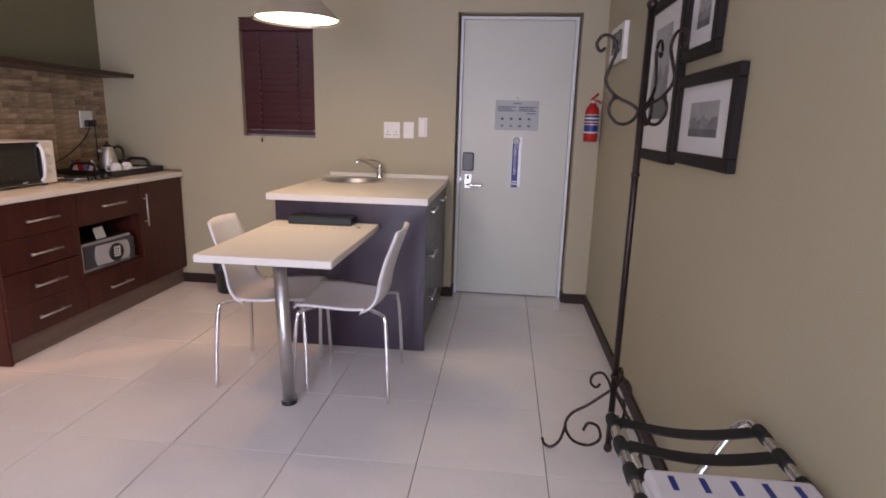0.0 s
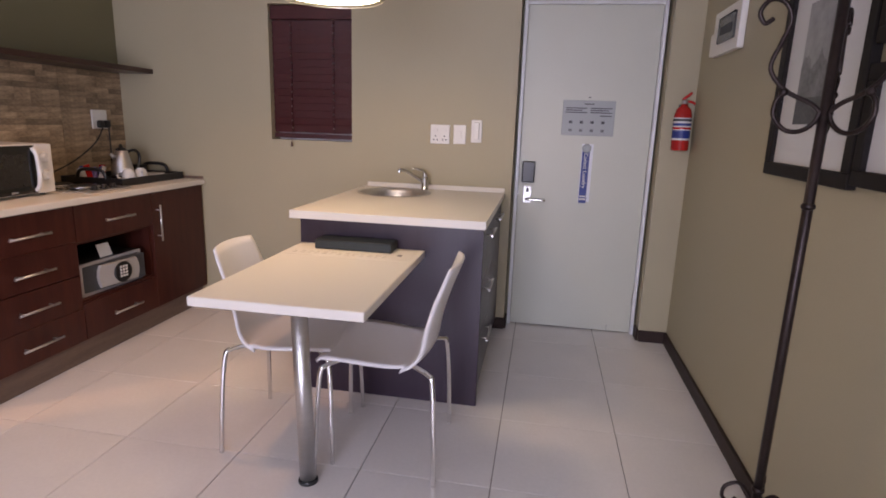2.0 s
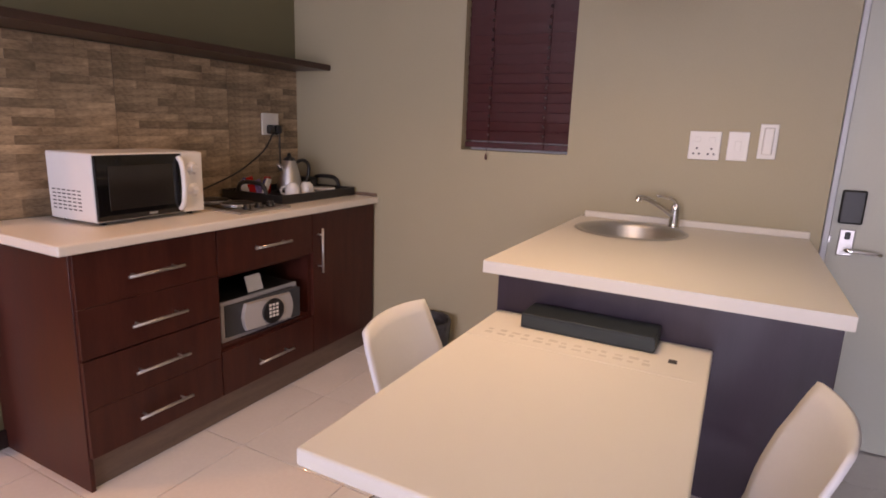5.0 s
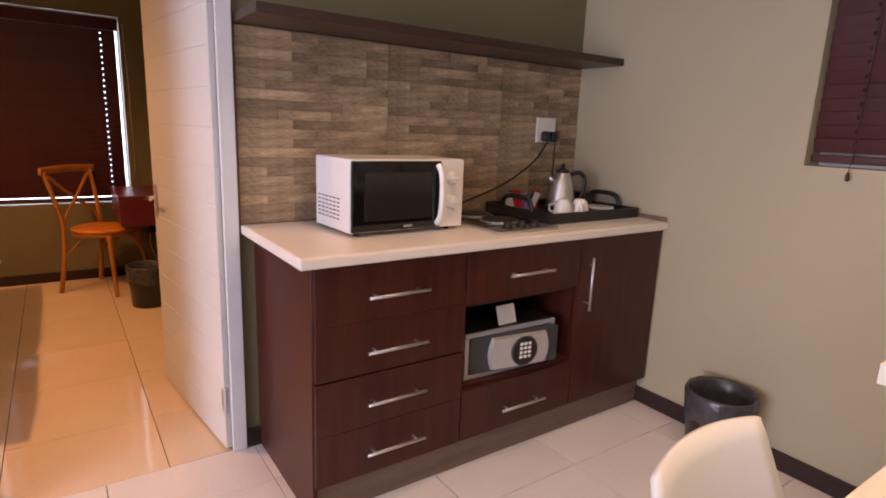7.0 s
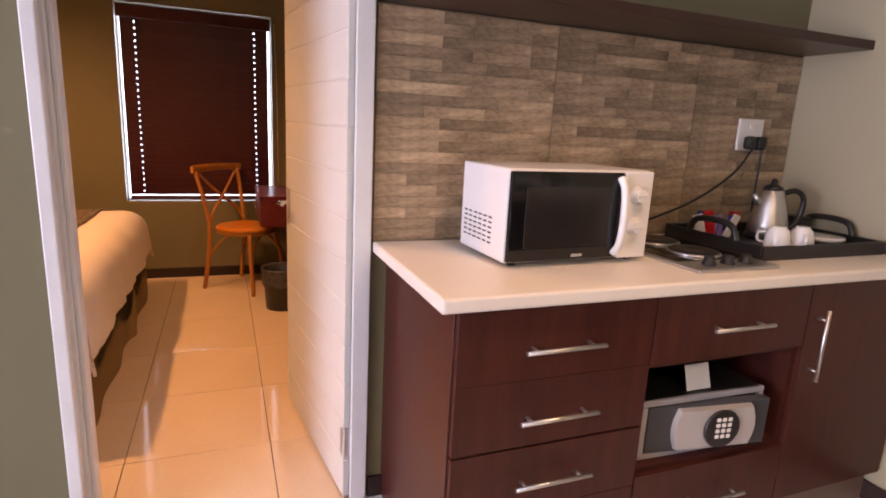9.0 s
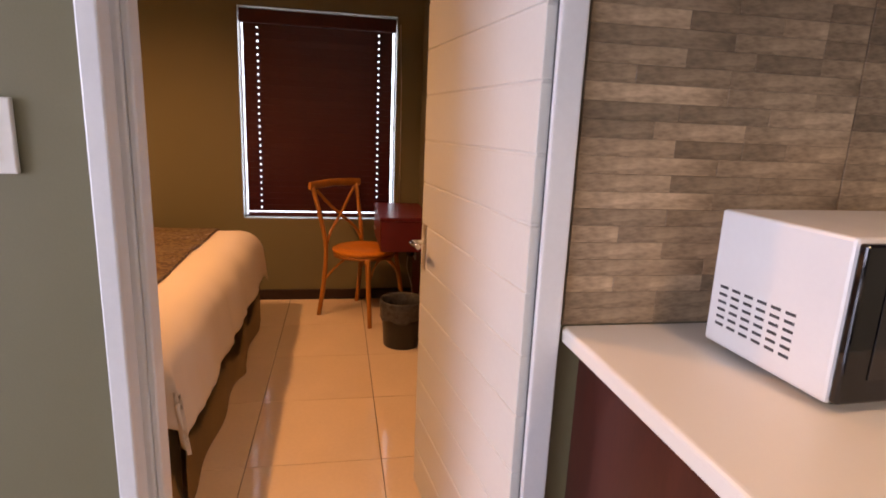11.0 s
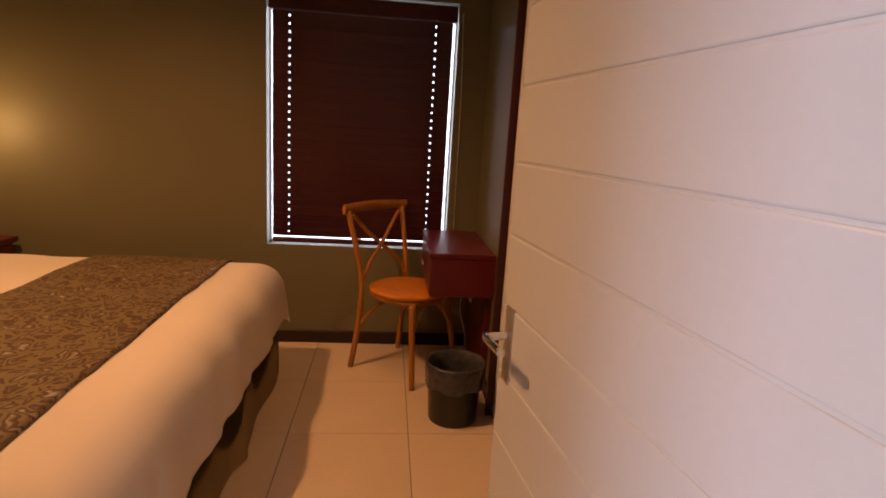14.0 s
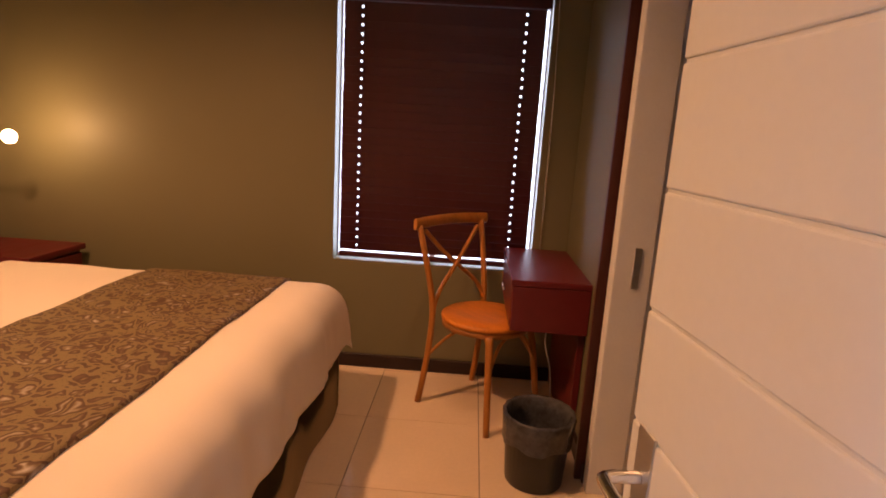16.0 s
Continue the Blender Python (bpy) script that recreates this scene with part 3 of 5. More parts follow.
part("slot", bx(nb(), 0.0752, 0.077, -0.022, 0.022, 0.02, 0.06), M_ink, bxs)
rng = random.Random(4)
for k in range(9):
    m_ = (M_lilac, M_paper, M_blue, M_redpaint, M_lilac)[k % 5]
    solo("sachet", bx(nb(), -0.005, 0.005, -0.018, 0.018, 0.0, 0.075 + rng.random() * 0.03, 0.002, m=Matrix.Rotation(radians(rng.uniform(-22, 22)), 4, "X")), m_,
         "upright tea or coffee sachet in tray", "sachet", pose(-2.06 + rng.random() * 0.06, 5.425 + k * 0.022, TOP + 0.011, 0, rng.uniform(-15, 15), rng.uniform(-40, 40)), "sachets on the tea tray")
solo("teaspoon", bx(nb(), -0.06, 0.06, -0.004, 0.004, 0.0, 0.003, 0.001), M_steel, "steel teaspoon lying in the tray", "spoon", pose(-1.78, 5.47, TOP + 0.011, 0, 0, 40))


# ---- island with sink, and the table ----
IX0, IX1, IY0, IT = -0.383, 0.536, 4.840, 0.906
isl = thing("sink_island", 0.0, 0.0, 0.0, "dark wenge sink cabinet standing against the wall", "cabinet")
part("front_panel", bx(nb(), IX0 + 0.035, IX1 - 0.012, 4.882, 4.898, 0.0, IT - 0.037, 0.0015), M_dark, isl)
part("side_panel", bx(nb(), IX0 + 0.035, IX0 + 0.051, 4.899, 5.96, 0.0, IT - 0.037, 0.0015), M_dark, isl)
part("carcass", bx(nb(), IX0 + 0.052, IX1 - 0.035, 4.899, 5.96, 0.07, IT - 0.2), M_dark, isl)
for y0, y1, z0, z1 in ((4.90, 5.40, 0.60, 0.865), (4.90, 5.40, 0.34, 0.597), (4.90, 5.40, 0.08, 0.337), (5.403, 5.955, 0.08, 0.865)):
    dd = part("drawer" if y1 < 5.5 else "door", bx(nb(), IX1 - 0.034, IX1 - 0.016, y0, y1, z0, z1, 0.0015), M_dark, isl)
    bar_handle(dd, (IX1 - 0.016, y0 + 0.14, z1 - 0.06), (IX1 - 0.016, y0 + 0.36, z1 - 0.06), (0.028, 0, 0))
SX, SY, SR = -0.11, 5.70, 0.205
wt = nb()
n = 48
ring_t, ring_b = [], []
rect = []
for k in range(n):
    a = 2 * math.pi * k / n
    c, s = math.cos(a), math.sin(a)
    tx = (IX1 - SX) / c if c > 1e-6 else (IX0 - SX) / c if c < -1e-6 else 1e9
    ty = (YN - 0.003 - SY) / s if s > 1e-6 else (IY0 - SY) / s if s < -1e-6 else 1e9
    t = min(tx, ty)
    rect.append((SX + c * t, SY + s * t))
for x, y in ((IX0, IY0), (IX1, IY0), (IX0, YN - 0.003), (IX1, YN - 0.003)):
    k = min(range(n), key=lambda i: (rect[i][0] - x) ** 2 + (rect[i][1] - y) ** 2)
    rect[k] = (x, y)
ci = [(SX + SR * math.cos(2 * math.pi * k / n), SY + SR * math.sin(2 * math.pi * k / n)) for k in range(n)]
for z in (IT, IT - 0.036):
    o_ = [wt.verts.new((x, y, z)) for x, y in rect]
    i_ = [wt.verts.new((x, y, z)) for x, y in ci]
    for k in range(n):
        wt.faces.new((o_[k], o_[(k + 1) % n], i_[(k + 1) % n], i_[k]))
    (ring_t if z == IT else ring_b).extend((o_, i_))
for k in range(n):
    wt.faces.new((ring_t[0][k], ring_t[0][(k + 1) % n], ring_b[0][(k + 1) % n], ring_b[0][k]))
    wt.faces.new((ring_t[1][k], ring_t[1][(k + 1) % n], ring_b[1][(k + 1) % n], ring_b[1][k]))
outer = [e for e in wt.edges if e.is_manifold and abs(e.calc_face_angle(0)) > 1.2 and all(v in ring_t[0] for v in e.verts)]
bmesh.ops.bevel(wt, geom=outer, offset=0.007, segments=3, affect="EDGES", profile=0.5)
solo("island_worktop", wt, M_top, "white worktop with round sink cut-out", "worktop")
solo("island_upstand", bx(nb(), IX0 + 0.02, IX1, YN - 0.018, YN - 0.002, IT, IT + 0.028, 0.004, 2), M_top, "white upstand along wall behind worktop", "trim")
sk = thing("sink", SX, SY, IT, "round stainless steel sink bowl in worktop", "sink")
part("bowl", lathe(nb(), [(SR + 0.018, 0.001), (SR + 0.014, 0.004), (SR - 0.006, 0.003), (SR - 0.014, -0.02), (SR - 0.03, -0.12), (SR - 0.06, -0.15), (0.03, -0.155), (0.001, -0.156)], 48, cap=False), M_steel, sk)
part("drain", lathe(nb(), [(0.034, -0.154), (0.034, -0.150), (0.022, -0.150), (0.02, -0.153)], 24), M_chrome, sk)
tp = thing("mixer_tap", 0.035, 5.90, IT, "chrome lever mixer tap beside sink", "tap")
part("body", lathe(nb(), [(0.026, 0), (0.027, 0.006), (0.022, 0.012), (0.021, 0.085), (0.017, 0.10)], 24), M_chrome, tp)
part("spout", tube(nb(), smooth_path([(-0.01, -0.005, 0.05), (-0.05, -0.04, 0.085), (-0.105, -0.085, 0.122), (-0.135, -0.11, 0.128), (-0.140, -0.114, 0.112)], 6), 0.0115, 12), M_chrome, tp)
part("lever", tube(nb(), smooth_path([(0.0, 0.0, 0.095), (-0.01, -0.005, 0.118), (-0.04, -0.03, 0.13), (-0.075, -0.055, 0.134)], 5), 0.009, 10, 0.006), M_chrome, tp)

TZ = 0.75
tb = thing("dining_table", -0.047, 4.435, 0, "white breakfast table on one steel leg", "table")
part("tabletop", bx(nb(), -0.295, 0.305, -0.447, 0.448, TZ - 0.034, TZ, 0.006, 3), M_top, tb)
part("leg", tube(nb(), [(0.028, -0.262, 0.010), (0.006, -0.262, TZ - 0.036)], 0.030, 28), M_steel, tb, "brushed steel tube leg")
part("leg_foot", lathe(nb(), [(0.036, 0.0), (0.036, 0.010), (0.031, 0.016)], 28, (0.028, -0.262, 0)), M_black, tb)
part("leg_plate", lathe(nb(), [(0.07, TZ - 0.042), (0.07, TZ - 0.0345)], 24, (0.006, -0.262, 0)), M_black, tb)
mt_ = thing("printed_table_mat", -0.047, 4.775, TZ, "thin printed sheet lying on the table", "table mat")
part("sheet", bx(nb(), -0.29, 0.28, -0.135, 0.09, 0.0, 0.0012), M_top, mt_)
M_print = mat("pale_grey_print", (0.62, 0.58, 0.52), 0.6)
for k in range(26):
    x = -0.25 + (k % 13) * 0.034
    z_ = -0.075 - 0.026 * (k // 13)
    part("print_bar", bx(nb(), x, x + 0.014 + 0.010 * ((k * 7) % 3) / 2, z_, z_ + 0.012 + 0.004 * (k % 2), 0.0012, 0.0016), M_print, mt_)
part("print_block", bx(nb(), 0.212, 0.232, -0.05, -0.025, 0.0012, 0.0018), M_ink, mt_)
fd = thing("guest_folder", -0.052, 4.83, TZ + 0.0015, "closed dark leather folder lying on table", "folder")
part("cover", bx(nb(), -0.175, 0.18, -0.068, 0.05, 0.0, 0.042, 0.004, 2), M_leather, fd)
part("inner_edge", bx(nb(), -0.168, 0.1805, -0.069, 0.045, 0.008, 0.034), mat("folder_inner_edge", (0.02, 0.03, 0.034), 0.5), fd)


def shell_chair():
    """White one-piece chair that faces +x, origin on the floor under its seat."""
    o = thing("dining_chair", 0, 0, 0, "white moulded chair with chrome legs at table", "chair", group="chairs at the breakfast table")
    nu, nv = 14, 26
    prof = smooth_path([(0.235, 0, 0.435), (0.205, 0, 0.452), (0.10, 0, 0.452), (0.0, 0, 0.444), (-0.09, 0, 0.440), (-0.155, 0, 0.455), (-0.190, 0, 0.50), (-0.205, 0, 0.58), (-0.235, 0, 0.69), (-0.285, 0, 0.825)], 3)
    L = len(prof)
    bm = nb()
    grid = []
    for i, p in enumerate(prof):
        t = i / (L - 1)
        if t < 0.5:
            w = 0.195 + 0.022 * math.sin(math.pi * min(1, t / 0.5))
        else:
            q = (t - 0.5) / 0.5
            w = 0.205 - 0.012 * math.sin(math.pi * min(1, q * 1.6)) - 0.048 * q
        if t < 0.06:
            w *= 0.80 + 0.20 * t / 0.06
        if t > 0.95:
            w *= 1 - 0.05 * (t - 0.95) / 0.05
        row = []
        for j in range(nu + 1):
            s = 2 * j / nu - 1
            dish = 0.018 * s * s
            if t < 0.5:
                v = Vector((p.x, w * s, p.z + dish * (1 if t > 0.1 else 0.3)))
            else:
                v = Vector((p.x + dish * 1.6, w * s, p.z - (0.006 * s * s if t > 0.9 else 0)))
            row.append(bm.verts.new(v))
        grid.append(row)
    for a, b in zip(grid, grid[1:]):
        for j in range(nu):
            f = bm.faces.new((a[j], a[j + 1], b[j + 1], b[j]))
            f.smooth = True
    bmesh.ops.recalc_face_normals(bm, faces=bm.faces[:])
    bmesh.ops.solidify(bm, geom=bm.faces[:], thickness=0.011)
    part("shell", bm, M_shell, o)
    for sy in (-1, 1):
        for fx, tx in ((-0.235, -0.12), (0.225, 0.14)):
            pts = smooth_path([(fx, sy * 0.230, 0.0), (fx * 0.97, sy * 0.217, 0.22), (fx * 0.92, sy * 0.200, 0.395), (fx * 0.84, sy * 0.185, 0.425), (tx, sy * 0.12, 0.432), (tx * 0.8, sy * 0.05, 0.432)], 5)
            part("leg", tube(nb(), pts, 0.0095, 10), M_chrome, o, "chrome tube leg")
    return o


ch = shell_chair()
ch.matrix_basis = pose(-0.208, 4.512, 0, 0, 0, 3)
copy_thing(ch, pose(0.200, 4.462, 0, 0, 0, 182))

# pendant lamp
pdn = thing("pendant_lamp", -0.110, 4.68, 1.79, "brushed metal cone pendant lamp, lit", "pendant lamp")
cone = nb()
lathe(cone, [(0.213, 0.0), (0.212, 0.006), (0.075, 0.135), (0.055, 0.165), (0.040, 0.215), (0.038, 0.215), (0.053, 0.162), (0.073, 0.130), (0.207, 0.004)], 48, cap=False)
bm_faces = cone.faces
part("shade", cone, M_pend, pdn)
part("diffuser", lathe(nb(), [(0.198, 0.010), (0.12, 0.006), (0.001, 0.004)], 40, cap=False), M_glow, pdn, "glowing white diffuser")
part("cord", tube(nb(), [(0, 0, 0.215), (0, 0, HT - 1.79 - 0.03)], 0.004, 8), M_black, pdn)
part("ceiling_rose", lathe(nb(), [(0.05, HT - 1.79 - 0.035), (0.052, HT - 1.79 - 0.001)], 24), M_pend, pdn)


# unseen downlight over the kitchen, added to go with the assumed warm spot
dn = thing("ceiling_downlight", -1.02, 4.72, HT, "unseen ceiling downlight, assumed and added, lit", "downlight")
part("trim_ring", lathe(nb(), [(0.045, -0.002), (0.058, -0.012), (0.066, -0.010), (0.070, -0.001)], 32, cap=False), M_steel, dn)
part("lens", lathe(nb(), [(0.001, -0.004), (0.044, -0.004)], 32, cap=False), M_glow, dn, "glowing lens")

# ---- blinds and windows ----
def blind(name, w, h, pitch, holes, label, rz, place, gap=0.0):
    """Slatted blind, width along local x, hanging in front of local y = 0 towards -y."""
    o = thing(name, *place, label, "blind", rz=rz)
    n = int((h - 0.09) / pitch)
    slat = nb()
    sh, st = pitch * 1.12, 0.003
    xs = [-w / 2]
    for hx in holes:
        xs += [hx - 0.0045, hx + 0.0045]
    xs.append(w / 2)
    tilt = Matrix.Rotation(radians(14), 4, "X")
    for i, (a, b) in enumerate(zip(xs, xs[1:])):
        if i % 2 == 0:
            bx(slat, a, b, -st / 2, st / 2, -sh / 2, sh / 2, 0.0, m=tilt)
        else:
            bx(slat, a, b, -st / 2, st / 2, -sh / 2, -sh * 0.02, 0.0, m=tilt)
            bx(slat, a, b, -st / 2, st / 2, sh * 0.22, sh / 2, 0.0, m=tilt)
    first = part("slat", slat, M_blind, o)
    first.matrix_basis = pose(0, 0, 0.05 + pitch * 0.5)
    for k in range(1, n):
        s = new("slat", first.data)
        s.parent = o
        s.matrix_basis = pose(rng.uniform(-0.001, 0.001), 0, 0.05 + pitch * (k + 0.5), rng.uniform(-2.5, 2.5))
    part("bottom_rail", bx(nb(), -w / 2, w / 2, -0.012, 0.012, 0.012, 0.04, 0.004, 2), M_blind, o)
    part("headrail", bx(nb(), -w / 2 - gap, w / 2 + gap, -0.035, 0.02, h - 0.085, h, 0.008, 3), M_blind, o, "moulded red valance")
    for hx in holes:
        part("ladder_cord", tube(nb(), [(hx + 0.012, -0.016, 0.02), (hx + 0.012, -0.016, h - 0.08)], 0.0012, 6), M_blind, o)
    return o


nw = blind("wooden_blind_kitchen", 0.550, 0.838, 0.046, (-0.15, 0.14), "closed mahogany red wooden blind in window recess", 0, (-0.755, YN + 0.045, 1.185))
part("pull_toggle", lathe(nb(), [(0.004, 0.0), (0.007, 0.006), (0.006, 0.02), (0.003, 0.03)], 12, (-0.125, -0.075, -0.045)), M_blind, nw)
part("pull_cord", tube(nb(), [(-0.125, -0.075, -0.016), (-0.125, -0.06, 0.05), (-0.125, -0.03, 0.5)], 0.0012, 6), M_blind, nw)
structure("window_1", bx(nb(), -1.035, -0.475, YN + 0.12, YN + 0.15, 1.183, 2.03), M_frame, "white window frame closed behind the blind", "window")
bw = blind("wooden_blind_bedroom", 0.985, 1.375, 0.0425, (-0.402, 0.398), "closed mahogany red blind with daylight at edges", 90, (BX - 0.035, 3.685, 0.594), 0.02)
part("lift_cord", tube(nb(), [(0.56, -0.05, 0.10), (0.555, -0.05, 0.9), (0.54, -0.05, 1.34)], 0.0022, 6), M_switch, bw, "thin white lift cord")
part("cord_tassel", lathe(nb(), [(0.004, 0.0), (0.007, 0.01), (0.003, 0.03)], 10, (0.56, -0.05, 0.07)), M_switch, bw)
w2 = tagged(new("window_2"), "white framed bedroom window behind blind", "window", "", "structure")
for y0, y1, z0, z1 in ((3.165, 3.173, 0.595, 1.985), (4.197, 4.205, 0.595, 1.985), (3.173, 4.197, 0.595, 0.608), (3.173, 4.197, 1.955, 1.985), (3.67, 3.70, 0.608, 1.955)):
    part("window_frame", bx(nb(), BX - 0.13, BX - 0.09, y0, y1, z0, z1, 0.003), M_frame, w2)
structure("backdrop_daylight", bx(nb(), BX - 1.02, BX - 1.0, 1.6, 5.8, -0.5, 3.2), M_outside, "plain bright daylight outside bedroom window", "backdrop")

# ---- entrance door ----
YD = YN + 0.118
ed = tagged(new("door_1"), "white flush entrance door, closed", "door", "", "structure")
ed.matrix_basis = pose(0, YD, 0)
part("door_leaf", bx(nb(), 0.614, 1.398, 0.0, 0.042, 0.008, 2.042, 0.003, 2), M_entry, ed)
for z in (0.25, 1.06, 1.86):
    part("hinge", lathe(nb(), [(0.007, -0.05), (0.007, 0.05)], 10, (1.401, -0.006, z)), M_steel, ed)
part("door_closer_mark", bx(nb(), 1.25, 1.252, -0.001, 0.001, 0.01, 0.05), M_ink, ed)
lk = part("lock_reader", bx(nb(), 0.632, 0.714, -0.026, 0.0, 0.968, 1.104, 0.008, 3), M_black, ed, "black card lock box")
hp = part("handle_plate", bx(nb(), 0.646, 0.700, -0.010, 0.0, 0.835, 0.945, 0.004, 2), M_steel, ed)
part("lever_handle", tube(nb(), smooth_path([(0.673, -0.008, 0.865), (0.673, -0.045, 0.865), (0.69, -0.055, 0.864), (0.79, -0.053, 0.86)], 5), 0.009, 10), M_chrome, ed, "chrome lever handle")
part("thumb_turn", bx(nb(), 0.665, 0.683, -0.020, -0.010, 0.905, 0.935, 0.003), M_black, ed)
part("latch", bx(nb(), 0.606, 0.622, -0.006, 0.01, 0.885, 0.915, 0.002), M_steel, ed)
pq = thing("evacuation_plaque", 1.018, YD - 0.0035, 1.382, "silver information plaque fixed on white door", "sign")
part("plate", bx(nb(), -0.158, 0.158, -0.003, 0.0025, -0.106, 0.106, 0.002), M_plaque, pq)
for r, (x0, x1, z) in enumerate(((-0.03, 0.03, 0.085), (-0.14, -0.01, 0.06), (0.01, 0.14, 0.06), (-0.14, -0.04, 0.047), (0.01, 0.12, 0.047), (-0.14, -0.01, 0.034), (0.01, 0.14, 0.034), (0.07, 0.14, 0.015))):
    part("text_bar", bx(nb(), x0, x1, -0.0036, -0.003, z - 0.003, z + 0.003), M_ink, pq)
for k in range(8):
    x = -0.105 + (k % 4) * 0.065
    z = -0.025 - 0.05 * (k // 4)
    part("pictogram", bx(nb(), x - 0.010, x + 0.010, -0.0036, -0.003, z - 0.008, z + 0.008, 0.0), M_ink if k < 4 else M_mid, pq)
part("fixing_screw", lathe(nb(), [(0.009, 0), (0.006, 0.005)], 12, (0, 0, 0.122)), M_ink, pq)
hg = thing("door_hanger", 1.03, YD - 0.002, 1.038, "blue and white laundry hanger tag on door", "hanger tag")
part("holder", bx(nb(), -0.034, 0.036, -0.002, 0.0, -0.175, 0.187, 0.0), M_clear, hg, "clear plastic sleeve")
part("tag", bx(nb(), -0.030, 0.016, -0.005, -0.002, -0.185, 0.142, 0.0), M_blue, hg, "navy blue tag")
part("ring", lathe(nb(), [(0.014, 0.0), (0.028, 0.0), (0.028, 0.004), (0.014, 0.004)], 24), M_plaque, hg).matrix_basis = pose(-0.005, -0.002, 0.16, 90)
writing("Collect Laundry", 0.034, M_paper, hg, pose(-0.007, -0.0055, 0.02, 90, 90, 0))
for k, x in enumerate((-0.14, -0.158)):
    part("text_bar", bx(nb(), -0.026, 0.012, -0.0056, -0.005, x - 0.006, x + 0.003), M_paper, hg)


def plate(x, w, z, h, label, detail):
    o = thing("wall_switch" if detail != "socket" else "wall_socket", x, YN - 0.001, z, label, "socket" if detail == "socket" else "switch")
    part("plate", bx(nb(), -w / 2, w / 2, -0.012, 0.0, -h / 2, h / 2, 0.003, 2), M_switch, o)
    if detail == "socket":
        for sx in (-1, 1):
            part("rocker", bx(nb(), sx * 0.028 - 0.012, sx * 0.028 + 0.012, -0.016, -0.012, 0.015, 0.035, 0.001), M_switch, o)
            for a, b in ((0, -0.012), (-0.011, -0.034), (0.011, -0.034)):
                part("pin_hole", lathe(nb(), [(0.0045, 0), (0.0045, 0.0012)], 10, (0, 0, 0)), M_ink, o).matrix_basis = pose(sx * 0.028 + a, -0.012, b, 90)
    elif detail == "switch":
        part("rocker", bx(nb(), -0.011, 0.011, -0.016, -0.012, -0.02, 0.02, 0.001), M_switch, o)
    else:
        part("receiver", bx(nb(), -w * 0.28, w * 0.28, -0.026, -0.012, -h * 0.38, h * 0.40, 0.006, 2), M_switch, o)


plate(0.110, 0.122, 1.255, 0.118, "white double wall socket above sink worktop", "socket")
plate(0.235, 0.078, 1.257, 0.118, "white single light switch above worktop", "switch")
plate(0.340, 0.066, 1.280, 0.138, "white remote holder on the wall", "holder")
# switch beside the bedroom doorway
sw = thing("light_switch", XK + 0.001, 3.245, 1.236, "white three-lever light switch beside doorway", "switch")
part("plate", bx(nb(), 0.0, 0.011, -0.06, 0.06, -0.06, 0.06, 0.003, 2), M_switch, sw)
for k in range(3):
    part("lever", bx(nb(), 0.011, 0.016, 0.012, 0.034, -0.04 + k * 0.03, -0.02 + k * 0.03, 0.002), M_switch, sw)

# fire extinguisher
fx = thing("fire_extinguisher", 1.535, YN - 0.055, 1.212, "small red fire extinguisher hung on wall", "fire extinguisher")
part("cylinder", lathe(nb(), [(0.044, 0.0), (0.048, 0.008), (0.048, 0.20), (0.040, 0.232), (0.020, 0.25), (0.018, 0.262)], 28), M_redpaint, fx)
part("label", lathe(nb(), [(0.0486, 0.06), (0.0486, 0.185)], 28, cap=False), M_paper, fx, "white and blue printed label")
for z0, z1, m_ in ((0.07, 0.115, M_blue), (0.14, 0.155, M_blue), (0.12, 0.133, M_redpaint), (0.165, 0.18, M_ink)):
    part("label_band", lathe(nb(), [(0.0490, z0), (0.0490, z1)], 28, cap=False), m_, fx)
part("valve", lathe(nb(), [(0.016, 0.262), (0.018, 0.27), (0.014, 0.285)], 16), M_steel, fx)
part("lever", tube(nb(), smooth_path([(-0.012, 0, 0.285), (0.01, -0.01, 0.305), (0.03, -0.02, 0.325)], 4), 0.008, 8), M_redpaint, fx)
part("carry_handle", tube(nb(), smooth_path([(0, 0, 0.275), (0.03, -0.012, 0.275), (0.055, -0.02, 0.262)], 4), 0.007, 8), M_redpaint, fx)
part("bracket", bx(nb(), -0.02, 0.02, 0.04, 0.054, 0.17, 0.26, 0.002), M_ink, fx)

# distribution board and its side switch on the east wall
db = thing("distribution_board", XE - 0.001, 5.455, 1.800, "white distribution board with dark smoked window", "fuse box")
part("box", bx(nb(), -0.03, 0.0, -0.20, 0.20, -0.105, 0.105, 0.005, 2), M_switch, db)
part("window", bx(nb(), -0.036, -0.030, -0.15, 0.10, -0.055, 0.065, 0.008, 2), mat("smoked_board_window", (0.05, 0.052, 0.055), 0.2), db, "dark smoked cover")
part("breaker_row", bx(nb(), -0.0372, -0.036, -0.12, 0.07, -0.02, 0.02), M_ink, db)
part("side_plate", bx(nb(), -0.014, 0.0, 0.21, 0.31, -0.09, 0.02, 0.003), M_switch, db)


